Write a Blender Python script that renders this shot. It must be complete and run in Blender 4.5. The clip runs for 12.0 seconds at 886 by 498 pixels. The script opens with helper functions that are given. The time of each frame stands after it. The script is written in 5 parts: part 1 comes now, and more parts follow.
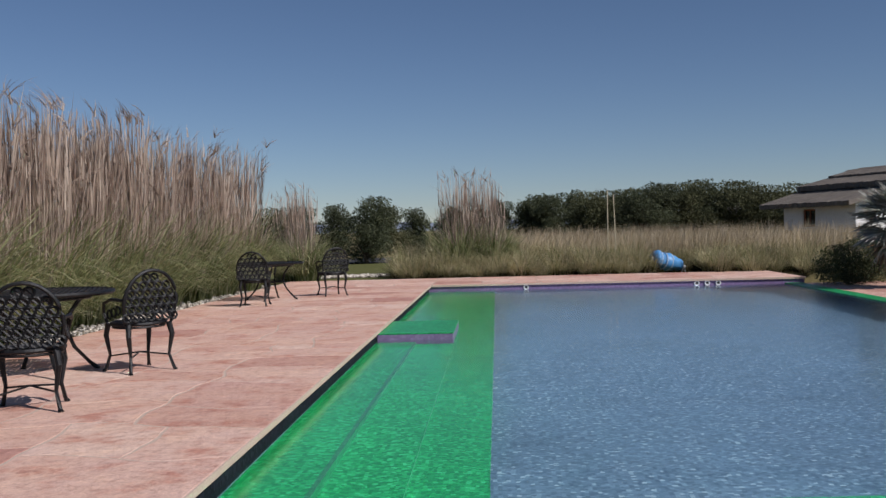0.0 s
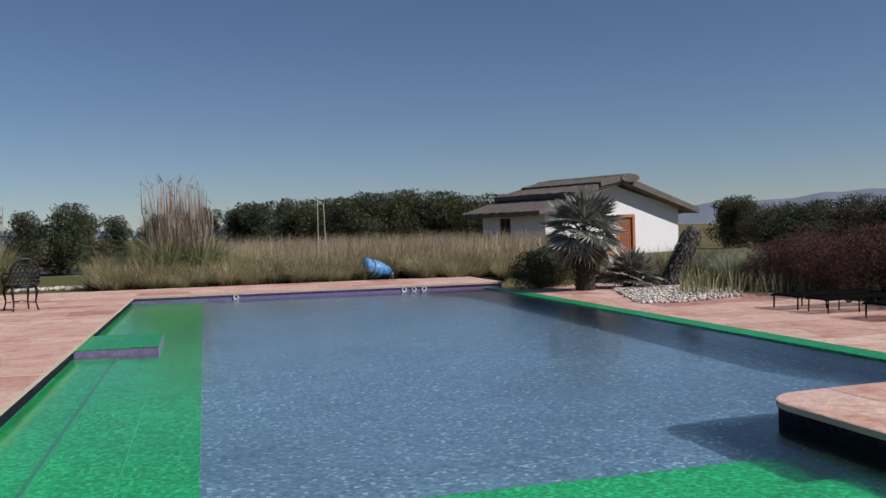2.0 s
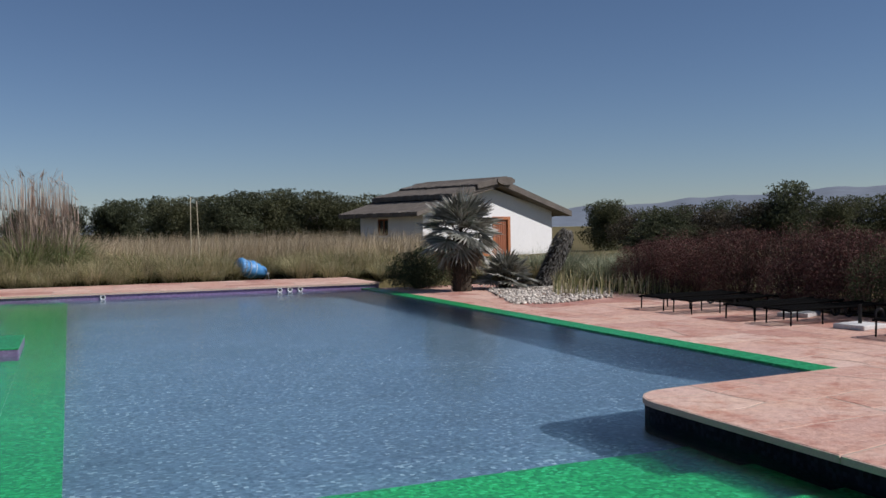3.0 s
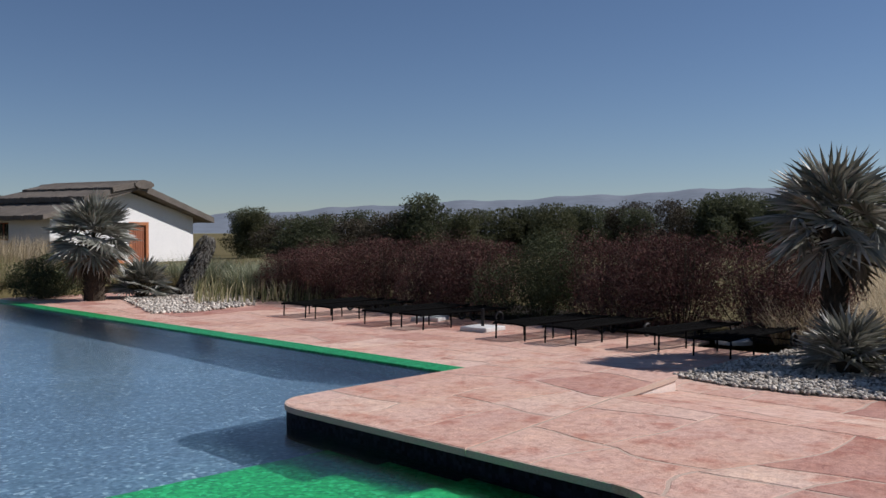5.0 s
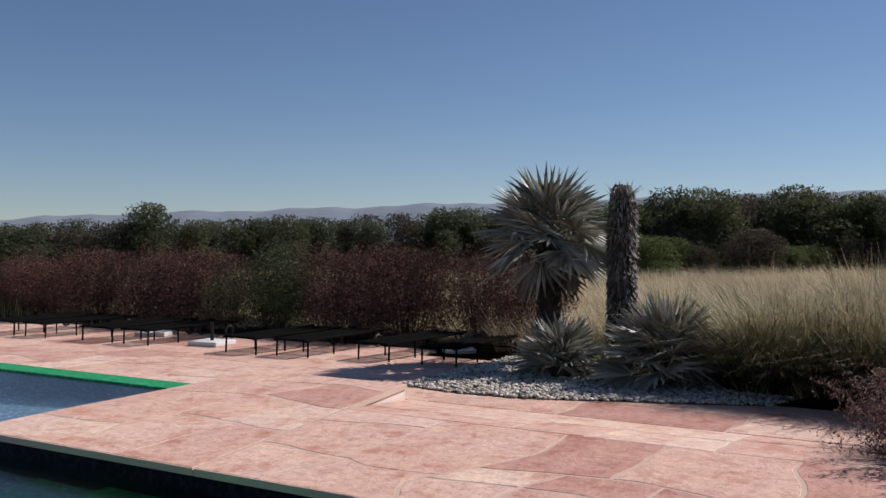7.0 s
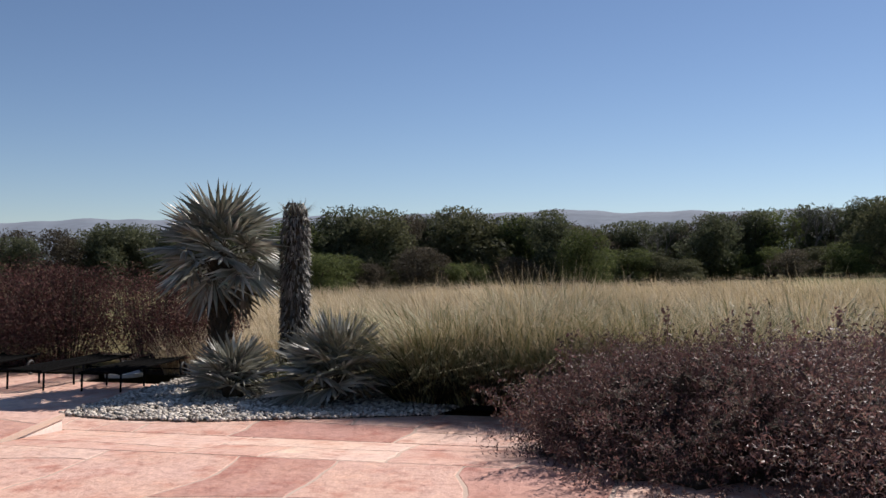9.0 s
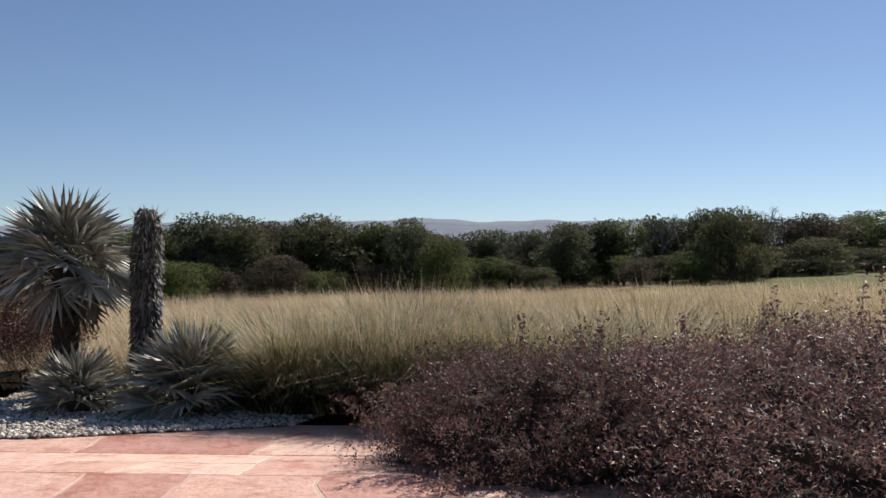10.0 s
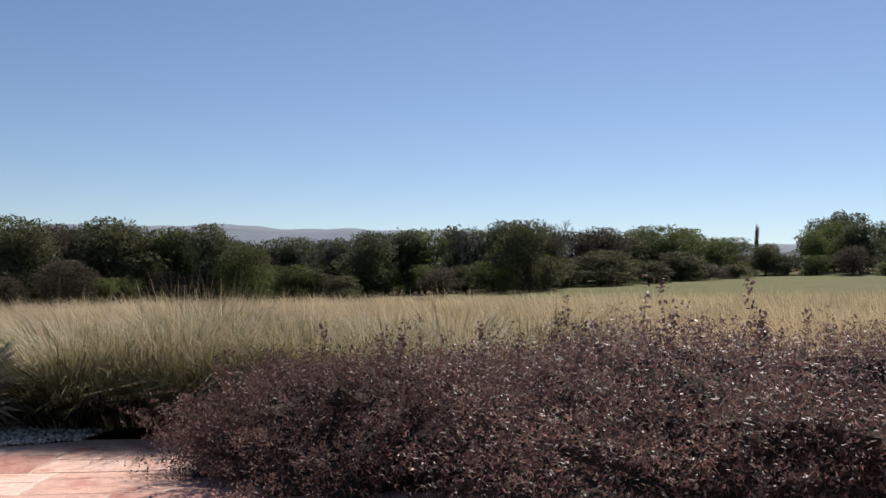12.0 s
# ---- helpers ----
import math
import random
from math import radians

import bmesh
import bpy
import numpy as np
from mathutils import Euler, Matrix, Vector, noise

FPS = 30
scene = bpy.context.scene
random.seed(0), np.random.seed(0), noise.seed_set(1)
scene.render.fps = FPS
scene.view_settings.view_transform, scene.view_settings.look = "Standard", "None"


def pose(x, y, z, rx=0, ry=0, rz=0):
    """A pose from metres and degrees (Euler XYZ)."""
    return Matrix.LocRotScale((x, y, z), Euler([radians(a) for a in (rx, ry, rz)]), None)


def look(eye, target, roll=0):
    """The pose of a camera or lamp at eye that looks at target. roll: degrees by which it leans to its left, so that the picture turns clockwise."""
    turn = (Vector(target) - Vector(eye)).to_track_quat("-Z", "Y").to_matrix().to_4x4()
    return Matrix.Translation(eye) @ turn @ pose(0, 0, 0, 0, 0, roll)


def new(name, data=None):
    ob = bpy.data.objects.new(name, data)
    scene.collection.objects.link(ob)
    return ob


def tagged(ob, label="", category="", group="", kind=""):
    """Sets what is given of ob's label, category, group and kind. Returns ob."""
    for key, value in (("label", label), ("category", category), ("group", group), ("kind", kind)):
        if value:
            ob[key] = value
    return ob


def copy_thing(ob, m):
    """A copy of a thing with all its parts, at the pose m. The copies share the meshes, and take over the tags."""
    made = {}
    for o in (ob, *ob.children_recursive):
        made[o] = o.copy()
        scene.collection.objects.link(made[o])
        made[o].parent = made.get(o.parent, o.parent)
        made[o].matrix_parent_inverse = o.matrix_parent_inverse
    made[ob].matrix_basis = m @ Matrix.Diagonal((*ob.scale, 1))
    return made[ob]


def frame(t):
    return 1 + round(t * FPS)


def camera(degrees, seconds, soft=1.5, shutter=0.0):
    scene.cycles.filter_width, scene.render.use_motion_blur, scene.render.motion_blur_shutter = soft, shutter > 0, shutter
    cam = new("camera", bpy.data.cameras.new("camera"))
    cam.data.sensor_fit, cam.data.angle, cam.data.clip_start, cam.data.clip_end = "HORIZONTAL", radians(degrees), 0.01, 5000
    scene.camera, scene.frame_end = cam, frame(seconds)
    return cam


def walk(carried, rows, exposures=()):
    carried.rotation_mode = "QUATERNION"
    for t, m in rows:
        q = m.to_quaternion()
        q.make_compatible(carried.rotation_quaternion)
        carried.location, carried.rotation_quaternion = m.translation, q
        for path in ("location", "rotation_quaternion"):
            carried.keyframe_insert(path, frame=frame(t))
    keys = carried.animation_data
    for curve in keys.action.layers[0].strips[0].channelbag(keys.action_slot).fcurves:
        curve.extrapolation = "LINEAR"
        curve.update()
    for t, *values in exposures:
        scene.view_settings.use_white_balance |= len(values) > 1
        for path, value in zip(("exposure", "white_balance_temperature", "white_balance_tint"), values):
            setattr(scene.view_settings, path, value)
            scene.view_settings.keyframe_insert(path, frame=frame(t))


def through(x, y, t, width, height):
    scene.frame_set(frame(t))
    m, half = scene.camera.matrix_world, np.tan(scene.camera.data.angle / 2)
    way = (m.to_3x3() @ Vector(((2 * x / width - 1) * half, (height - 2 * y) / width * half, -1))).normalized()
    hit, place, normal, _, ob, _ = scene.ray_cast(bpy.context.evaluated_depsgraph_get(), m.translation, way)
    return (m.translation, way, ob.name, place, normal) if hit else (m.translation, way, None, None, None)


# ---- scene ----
cam = camera(50.02, 12.0)
PATH = [
    (0.0, (0.0, 0.0, 1.45), (-0.571, 9.982, 1.250), -1.54),
    (0.5, (0.0, 0.0, 1.45), (0.036, 9.997, 1.219), -2.03),
    (1.0, (0.0, 0.0, 1.45), (0.816, 9.963, 1.180), -1.78),
    (1.5, (0.0, 0.0, 1.45), (1.475, 9.887, 1.167), -1.76),
    (2.0, (0.0, 0.0, 1.45), (2.429, 9.698, 1.255), -1.64),
    (2.5, (0.0, 0.0, 1.45), (3.047, 9.522, 1.255), -1.41),
    (4.5, (0.0, 0.0, 1.45), (6.011, 7.989, 1.262), -0.10),
    (5.0, (0.0, 0.0, 1.45), (6.786, 7.343, 1.274), -0.19),
    (5.5, (0.0, 0.0, 1.45), (7.275, 6.859, 1.292), -0.02),
    (6.0, (0.0, 0.0, 1.45), (7.768, 6.296, 1.330), 0.54),
    (6.5, (0.0, 0.0, 1.45), (8.161, 5.778, 1.366), 0.42),
    (8.5, (0.0, 0.0, 1.45), (9.589, 2.836, 1.545), 0.09),
    (9.0, (0.0, 0.0, 1.45), (9.792, 2.026, 1.599), 0.10),
    (9.5, (0.0, 0.0, 1.45), (9.904, 1.367, 1.635), -0.02),
    (10.0, (0.0, 0.0, 1.45), (9.981, 0.560, 1.687), 0.08),
    (10.5, (0.0, 0.0, 1.45), (9.996, -0.075, 1.717), 0.47),
    (11.0, (0.0, 0.0, 1.45), (9.975, -0.630, 1.756), 0.67),
    (11.5, (0.0, 0.0, 1.45), (9.942, -1.027, 1.766), 0.95),
    (12.0, (0.0, 0.0, 1.45), (9.882, -1.496, 1.788), 0.60),
]
walk(cam, [(t, look(eye, target, roll)) for t, eye, target, roll in PATH], [(0.0, 0.18, 6130, 15), (4.5, 0.23, 6160, 15), (6.5, 0.37, 6260, 15), (8.5, 0.66, 6440, 15), (9.5, 0.77, 6560, 15), (12.0, 0.83, 6640, 15)])

# ---- light ----
SUN = Vector((0.84, -0.545, 0.0)).normalized()
ELEV = radians(41)
world = bpy.data.worlds.new("sky")
scene.world = world
world.use_nodes = True
wn = world.node_tree.nodes
sky = wn.new("ShaderNodeTexSky")
sky.sky_type = "NISHITA"
sky.sun_disc = False
sky.sun_elevation = ELEV
sky.sun_rotation = math.atan2(SUN.x, SUN.y)
sky.altitude = 900
sky.air_density, sky.dust_density, sky.ozone_density = 0.9, 0.12, 3.4
wn["Background"].inputs["Strength"].default_value = 0.051
world.node_tree.links.new(sky.outputs[0], wn["Background"].inputs["Color"])
sun_lamp = bpy.data.lights.new("sun", "SUN")
sun_lamp.energy, sun_lamp.angle, sun_lamp.color = 3.85, radians(0.5), (1.0, 0.95, 0.88)
sun = new("sun", sun_lamp)
sun.matrix_world = look(Vector((SUN.x * math.cos(ELEV), SUN.y * math.cos(ELEV), math.sin(ELEV))) * 60, (0, 0, 0))

rng = np.random.default_rng(7)
rnd = random.Random(11)


# ---- materials ----
def nodes_of(name):
    m = bpy.data.materials.new(name)
    m.use_nodes = True
    t = m.node_tree
    return m, t, t.nodes["Principled BSDF"]


def add(t, kind, **values):
    n = t.nodes.new(kind)
    for key, value in values.items():
        n.inputs[key.replace("_", " ")].default_value = value
    return n


def ramp(t, source, stops):
    r = t.nodes.new("ShaderNodeValToRGB")
    els = r.color_ramp.elements
    while len(els) < len(stops):
        els.new(0.5)
    for e, (at, col) in zip(els, stops):
        e.position, e.color = at, (*col, 1)
    t.links.new(source, r.inputs[0])
    return r.outputs[0]


def mixed(t, a, b, factor, kind="MIX"):
    n = t.nodes.new("ShaderNodeMix")
    n.data_type, n.blend_type = "RGBA", kind
    for socket, value in ((n.inputs["A"], a), (n.inputs["B"], b), (n.inputs["Factor"], factor)):
        if isinstance(value, bpy.types.NodeSocket):
            t.links.new(value, socket)
        elif isinstance(value, (int, float)):
            socket.default_value = value
        else:
            socket.default_value = (*value, 1)
    return n.outputs["Result"]


def place(t):
    return t.nodes.new("ShaderNodeNewGeometry").outputs["Position"]


def noise_of(t, scale, detail=4.0, rough=0.55, where=None):
    n = add(t, "ShaderNodeTexNoise", Scale=scale, Detail=detail, Roughness=rough)
    t.links.new(where or place(t), n.inputs["Vector"])
    return n.outputs["Fac"]


def bumped(t, bsdf, height, strength, distance=0.01):
    b = add(t, "ShaderNodeBump", Strength=strength, Distance=distance)
    t.links.new(height, b.inputs["Height"])
    t.links.new(b.outputs[0], bsdf.inputs["Normal"])


def surface(name, dark, light, scale=3.0, rough=0.7, bump=0.3, fine=40.0, metal=0.0, depth=0.01):
    """A plain surface that varies at two scales, with fine relief."""
    m, t, b = nodes_of(name)
    big, small = noise_of(t, scale), noise_of(t, fine)
    col = mixed(t, dark, light, big)
    col = mixed(t, col, ramp(t, small, [(0.3, (0.6, 0.6, 0.6)), (0.7, (1, 1, 1))]), 0.45, "MULTIPLY")
    t.links.new(col, b.inputs["Base Color"])
    b.inputs["Roughness"].default_value, b.inputs["Metallic"].default_value = rough, metal
    b.inputs["Specular IOR Level"].default_value = 0.5 if rough < 0.88 else 0.08
    bumped(t, b, small, bump, depth)
    return m


def foliage(name, stops, rough=0.5, through=0.3, patch=0.8, spec=0.5):
    """Leaves or blades: each one its own tint, with patches over the plant, and light through the blade."""
    m, t, b = nodes_of(name)
    isl = t.nodes.new("ShaderNodeNewGeometry").outputs["Random Per Island"]
    col = ramp(t, isl, stops)
    col = mixed(t, col, ramp(t, noise_of(t, patch, 2), [(0.3, (0.55, 0.55, 0.55)), (0.7, (1.15, 1.15, 1.15))]), 0.7, "MULTIPLY")
    t.links.new(col, b.inputs["Base Color"])
    b.inputs["Roughness"].default_value = rough
    b.inputs["Specular IOR Level"].default_value = spec
    tr = t.nodes.new("ShaderNodeBsdfTranslucent")
    t.links.new(col, tr.inputs["Color"])
    mix = t.nodes.new("ShaderNodeMixShader")
    mix.inputs[0].default_value = through
    t.links.new(b.outputs[0], mix.inputs[1])
    t.links.new(tr.outputs[0], mix.inputs[2])
    t.links.new(mix.outputs[0], t.nodes["Material Output"].inputs["Surface"])
    return m


def flagstone():
    m, t, b = nodes_of("pink sandstone")
    info = t.nodes.new("ShaderNodeObjectInfo").outputs["Random"]
    isl = t.nodes.new("ShaderNodeNewGeometry").outputs["Random Per Island"]
    both = t.nodes.new("ShaderNodeMath")
    both.operation = "FRACT"
    total = t.nodes.new("ShaderNodeMath")
    t.links.new(info, total.inputs[0])
    t.links.new(isl, total.inputs[1])
    t.links.new(total.outputs[0], both.inputs[0])
    tone = ramp(t, both.outputs[0], [(0.0, (0.47, 0.25, 0.205)), (0.05, (0.50, 0.28, 0.23)), (0.08, (0.58, 0.365, 0.30)), (0.45, (0.64, 0.42, 0.345)), (0.8, (0.68, 0.475, 0.395)), (1.0, (0.71, 0.53, 0.45))])
    buff = ramp(t, noise_of(t, 0.9, 5, 0.7), [(0.38, (0.0, 0.0, 0.0)), (0.62, (1.0, 1.0, 1.0))])
    tone = mixed(t, tone, mixed(t, tone, (1.03, 1.01, 0.94), 1.0, "MULTIPLY"), buff)
    veins = ramp(t, noise_of(t, 2.3, 8, 0.7), [(0.36, (0.74, 0.50, 0.44)), (0.45, (0.93, 0.85, 0.82)), (0.5, (0.98, 0.96, 0.95)), (0.56, (1, 1, 1)), (0.68, (1.15, 1.13, 1.06))])
    col = mixed(t, tone, veins, 0.85, "MULTIPLY")
    flakes = noise_of(t, 11, 7, 0.72)
    col = mixed(t, col, ramp(t, flakes, [(0.36, (0.70, 0.60, 0.57)), (0.5, (1.0, 0.98, 0.96)), (0.64, (1.12, 1.10, 1.05))]), 0.7, "MULTIPLY")
    grain = noise_of(t, 45, 5, 0.6)
    col = mixed(t, col, ramp(t, grain, [(0.3, (0.74, 0.68, 0.66)), (0.65, (1.05, 1.05, 1.05))]), 0.6, "MULTIPLY")
    t.links.new(col, b.inputs["Base Color"])
    b.inputs["Roughness"].default_value = 0.75
    rough = noise_of(t, 9, 6, 0.65)
    bumped(t, b, rough, 0.7, 0.03)
    return m


def mosaic(name, tones, size=0.02, rough=0.35):
    """Small glass tiles, each with its own tone, a little wavering as seen through water."""
    m, t, b = nodes_of(name)
    wob = add(t, "ShaderNodeTexNoise", Scale=3.2, Detail=3.0)
    here = place(t)
    t.links.new(here, wob.inputs["Vector"])
    off = t.nodes.new("ShaderNodeVectorMath")
    off.operation = "MULTIPLY_ADD"
    t.links.new(wob.outputs["Color"], off.inputs[0])
    off.inputs[1].default_value = (0.06, 0.06, 0.0)
    t.links.new(here, off.inputs[2])
    cell = t.nodes.new("ShaderNodeTexVoronoi")
    cell.distance = "CHEBYCHEV"
    cell.inputs["Scale"].default_value = 1 / size / 1.6
    cell.inputs["Randomness"].default_value = 0.35
    t.links.new(off.outputs[0], cell.inputs["Vector"])
    sep = t.nodes.new("ShaderNodeSeparateColor")
    t.links.new(cell.outputs["Color"], sep.inputs[0])
    col = ramp(t, sep.outputs[0], tones)
    col = mixed(t, col, ramp(t, noise_of(t, 0.7, 3), [(0.3, (0.8, 0.8, 0.8)), (0.7, (1.1, 1.1, 1.1))]), 0.7, "MULTIPLY")
    t.links.new(col, b.inputs["Base Color"])
    b.inputs["Roughness"].default_value = rough
    b.inputs["Specular IOR Level"].default_value = 0.4 if rough < 0.5 else 0.1
    bumped(t, b, cell.outputs["Distance"], 0.1, 0.003)
    return m


def water_material():
    """Clear water: it bends the view to the floor and mirrors the sky at a low angle."""
    m, t, b = nodes_of("pool water")
    t.nodes.remove(b)
    clear = add(t, "ShaderNodeBsdfRefraction", IOR=1.33, Roughness=0.04)
    clear.inputs["Color"].default_value = (0.84, 0.95, 0.96, 1)
    gloss = t.nodes.new("ShaderNodeBsdfGlossy")
    gloss.inputs["Roughness"].default_value = 0.16
    fres = add(t, "ShaderNodeFresnel", IOR=1.4)
    mix = t.nodes.new("ShaderNodeMixShader")
    height = noise_of(t, 5.0, 3, 0.5)
    for n, strength in ((clear, 0.08), (gloss, 0.05)):
        ripple = add(t, "ShaderNodeBump", Strength=strength, Distance=0.02)
        t.links.new(height, ripple.inputs["Height"])
        t.links.new(ripple.outputs[0], n.inputs["Normal"])
    t.links.new(fres.outputs[0], mix.inputs[0])
    t.links.new(clear.outputs[0], mix.inputs[1])
    t.links.new(gloss.outputs[0], mix.inputs[2])
    t.links.new(mix.outputs[0], t.nodes["Material Output"].inputs["Surface"])
    return m


STONE = flagstone()
# Pale cut stone, made lighter still so that the riser looks sunlit.
RISER = surface("pale cut sandstone lightened for sun", (0.74, 0.60, 0.52), (0.84, 0.72, 0.64), 2.0, 0.85, 0.4, 30)
MORTAR = surface("pale mortar", (0.52, 0.39, 0.31), (0.62, 0.48, 0.39), 2.0, 0.9, 0.5, 60)
# The palest tiles also imitate flecks of sunlight through the water.
BLUE_TILE = mosaic("blue mosaic", [(0.0, (0.075, 0.12, 0.18)), (0.35, (0.11, 0.17, 0.25)), (0.75, (0.15, 0.22, 0.305)), (0.93, (0.21, 0.295, 0.385)), (1.0, (0.42, 0.50, 0.58))])
GREEN_TILE = mosaic("green mosaic", [(0.0, (0.004, 0.19, 0.045)), (0.4, (0.012, 0.28, 0.075)), (0.8, (0.02, 0.37, 0.11)), (1.0, (0.06, 0.50, 0.20))])
PURPLE_TILE = mosaic("purple mosaic", [(0.0, (0.17, 0.11, 0.23)), (0.5, (0.20, 0.14, 0.265)), (1.0, (0.25, 0.18, 0.32))])
# Waterline tile made near-black: the shade on the walls is in its colour.
NAVY_SHADE_TILE = mosaic("navy mosaic darkened for shade", [(0.0, (0.007, 0.008, 0.012)), (0.5, (0.011, 0.013, 0.02)), (1.0, (0.02, 0.023, 0.034))], rough=0.85)
NOSING_TILE = mosaic("grey green mosaic", [(0.0, (0.02, 0.15, 0.06)), (1.0, (0.05, 0.22, 0.11))])
WATER = water_material()
MATT = surface("matt black coated steel", (0.004, 0.004, 0.004), (0.009, 0.009, 0.009), 8, 0.95, 0.2, 90)
MATT.node_tree.nodes["Principled BSDF"].inputs["Specular IOR Level"].default_value = 0.03
IRON = surface("black cast metal", (0.006, 0.006, 0.006), (0.016, 0.016, 0.017), 8, 0.5, 0.3, 90, 0.4)
WHITE_PLASTIC = surface("white plastic", (0.7, 0.7, 0.7), (0.82, 0.82, 0.82), 3, 0.4, 0.1, 60)
BLACK_RUBBER = surface("dark rubber", (0.012, 0.012, 0.012), (0.03, 0.03, 0.03), 5, 0.7, 0.2, 60)
GRAVEL = foliage("pale gravel", [(0.0, (0.22, 0.19, 0.16)), (0.45, (0.55, 0.49, 0.41)), (1.0, (0.86, 0.79, 0.69))], 0.9, 0.0, 3.0, 0.2)
SOIL = surface("dry soil and turf", (0.10, 0.085, 0.04), (0.22, 0.18, 0.085), 0.35, 0.95, 0.6, 12, 0, 0.05)
# Soil made near-black: shade under plants and between pebbles is in its colour.
SHADED_SOIL = surface("soil darkened for shade", (0.018, 0.014, 0.010), (0.05, 0.04, 0.03), 3.0, 0.95, 0.8, 30, 0, 0.03)
PLASTER = surface("white plaster", (0.81, 0.80, 0.77), (0.90, 0.89, 0.86), 1.2, 0.85, 0.3, 25)
THATCH = surface("grey weathered thatch", (0.10, 0.088, 0.075), (0.24, 0.21, 0.18), 1.5, 0.95, 0.9, 18, 0, 0.05)
DOOR_WOOD = surface("orange stained wood", (0.22, 0.07, 0.03), (0.36, 0.12, 0.05), 2, 0.6, 0.3, 20)
DARK_GLASS = surface("dark window glass", (0.012, 0.014, 0.016), (0.02, 0.022, 0.025), 1, 0.08, 0.0, 5)
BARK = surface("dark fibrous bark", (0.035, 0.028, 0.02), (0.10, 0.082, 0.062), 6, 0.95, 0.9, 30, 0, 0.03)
TARP = surface("blue tarpaulin", (0.05, 0.21, 0.50), (0.13, 0.38, 0.70), 4, 0.45, 0.5, 12, 0, 0.03)
TARP_PALE = surface("pale tarpaulin band", (0.45, 0.55, 0.65), (0.6, 0.7, 0.78), 4, 0.5, 0.4, 12)
CONCRETE = surface("white painted concrete", (0.62, 0.61, 0.58), (0.78, 0.77, 0.74), 2, 0.8, 0.3, 30)
ASPHALT = surface("grey asphalt", (0.045, 0.046, 0.048), (0.075, 0.075, 0.078), 1, 0.9, 0.4, 30)
LAWN = surface("short green lawn", (0.085, 0.095, 0.03), (0.15, 0.145, 0.055), 0.4, 0.95, 0.7, 14, 0, 0.04)
# The haze of distance is mixed into the hillside colour.
HILL = surface("hillside with haze colour", (0.17, 0.205, 0.25), (0.23, 0.255, 0.29), 0.004, 1.0, 0.0, 0.03)
PAMPAS_LEAF = foliage("pampas leaves", [(0.0, (0.12, 0.155, 0.05)), (0.5, (0.30, 0.34, 0.14)), (0.85, (0.48, 0.48, 0.26)), (1.0, (0.64, 0.57, 0.38))], 0.5, 0.45)
PAMPAS_STALK = foliage("pampas stalks", [(0.0, (0.22, 0.15, 0.11)), (0.5, (0.46, 0.35, 0.27)), (1.0, (0.72, 0.60, 0.48))], 0.65, 0.35, 1.2)
BANK_GRASS = foliage("green and tan grass", [(0.0, (0.11, 0.14, 0.05)), (0.35, (0.29, 0.29, 0.12)), (0.6, (0.52, 0.46, 0.25)), (1.0, (0.74, 0.63, 0.42))], 0.6, 0.45, 0.8, 0.3)
SAGE = foliage("silvery green grass", [(0.0, (0.13, 0.155, 0.085)), (0.5, (0.27, 0.30, 0.18)), (1.0, (0.48, 0.49, 0.34))], 0.6, 0.3, 0.8, 0.3)
FIELD_GRASS = foliage("dark green and straw grass", [(0.0, (0.07, 0.085, 0.03)), (0.45, (0.20, 0.21, 0.085)), (0.75, (0.40, 0.36, 0.19)), (1.0, (0.58, 0.50, 0.32))], 0.6, 0.12, 0.8, 0.3)
# Near-black blades that stand in for the shade inside grass clumps.
SHADE_GRASS = foliage("near-black shade blades", [(0.0, (0.018, 0.015, 0.010)), (1.0, (0.06, 0.05, 0.032))], 0.9, 0.0, 1.0, 0.05)
DRY_GRASS = foliage("tan seeding grass", [(0.0, (0.32, 0.25, 0.13)), (0.5, (0.53, 0.42, 0.26)), (1.0, (0.72, 0.60, 0.42))], 0.7, 0.35, 0.25)
RED_LEAF = foliage("dark red leaves", [(0.0, (0.06, 0.04, 0.037)), (0.45, (0.135, 0.068, 0.06)), (0.8, (0.205, 0.095, 0.08)), (0.93, (0.15, 0.14, 0.09)), (1.0, (0.27, 0.13, 0.11))], 0.85, 0.12, 1.0, 0.06)
# One barberry leaf in two copies: shade, then sun, put into the colours.
RED_LEAF_SHADED = foliage("red leaves darkened for shade", [(0.0, (0.055, 0.036, 0.033)), (0.4, (0.12, 0.067, 0.061)), (0.75, (0.19, 0.098, 0.086)), (0.9, (0.16, 0.14, 0.10)), (1.0, (0.30, 0.19, 0.165))], 0.65, 0.3, 1.4, 0.3)
RED_LEAF_SUNLIT = foliage("red glossy leaves lightened for sun", [(0.0, (0.06, 0.037, 0.034)), (0.4, (0.135, 0.077, 0.07)), (0.75, (0.22, 0.115, 0.10)), (0.9, (0.21, 0.18, 0.13)), (1.0, (0.40, 0.28, 0.25))], 0.55, 0.42, 1.4, 0.75)
GREEN_LEAF = foliage("dull green leaves", [(0.0, (0.04, 0.05, 0.025)), (0.6, (0.08, 0.095, 0.045)), (1.0, (0.13, 0.14, 0.07))], 0.75, 0.2, 0.8, 0.15)
TREE_LEAF = foliage("dark tree leaves", [(0.0, (0.06, 0.068, 0.04)), (0.6, (0.095, 0.11, 0.06)), (1.0, (0.14, 0.15, 0.085))], 0.7, 0.42, 0.3, 0.15)
SCRUB_LEAF = foliage("olive scrub leaves", [(0.0, (0.065, 0.072, 0.036)), (0.6, (0.105, 0.11, 0.055)), (1.0, (0.15, 0.15, 0.08))], 0.75, 0.35, 0.3, 0.15)
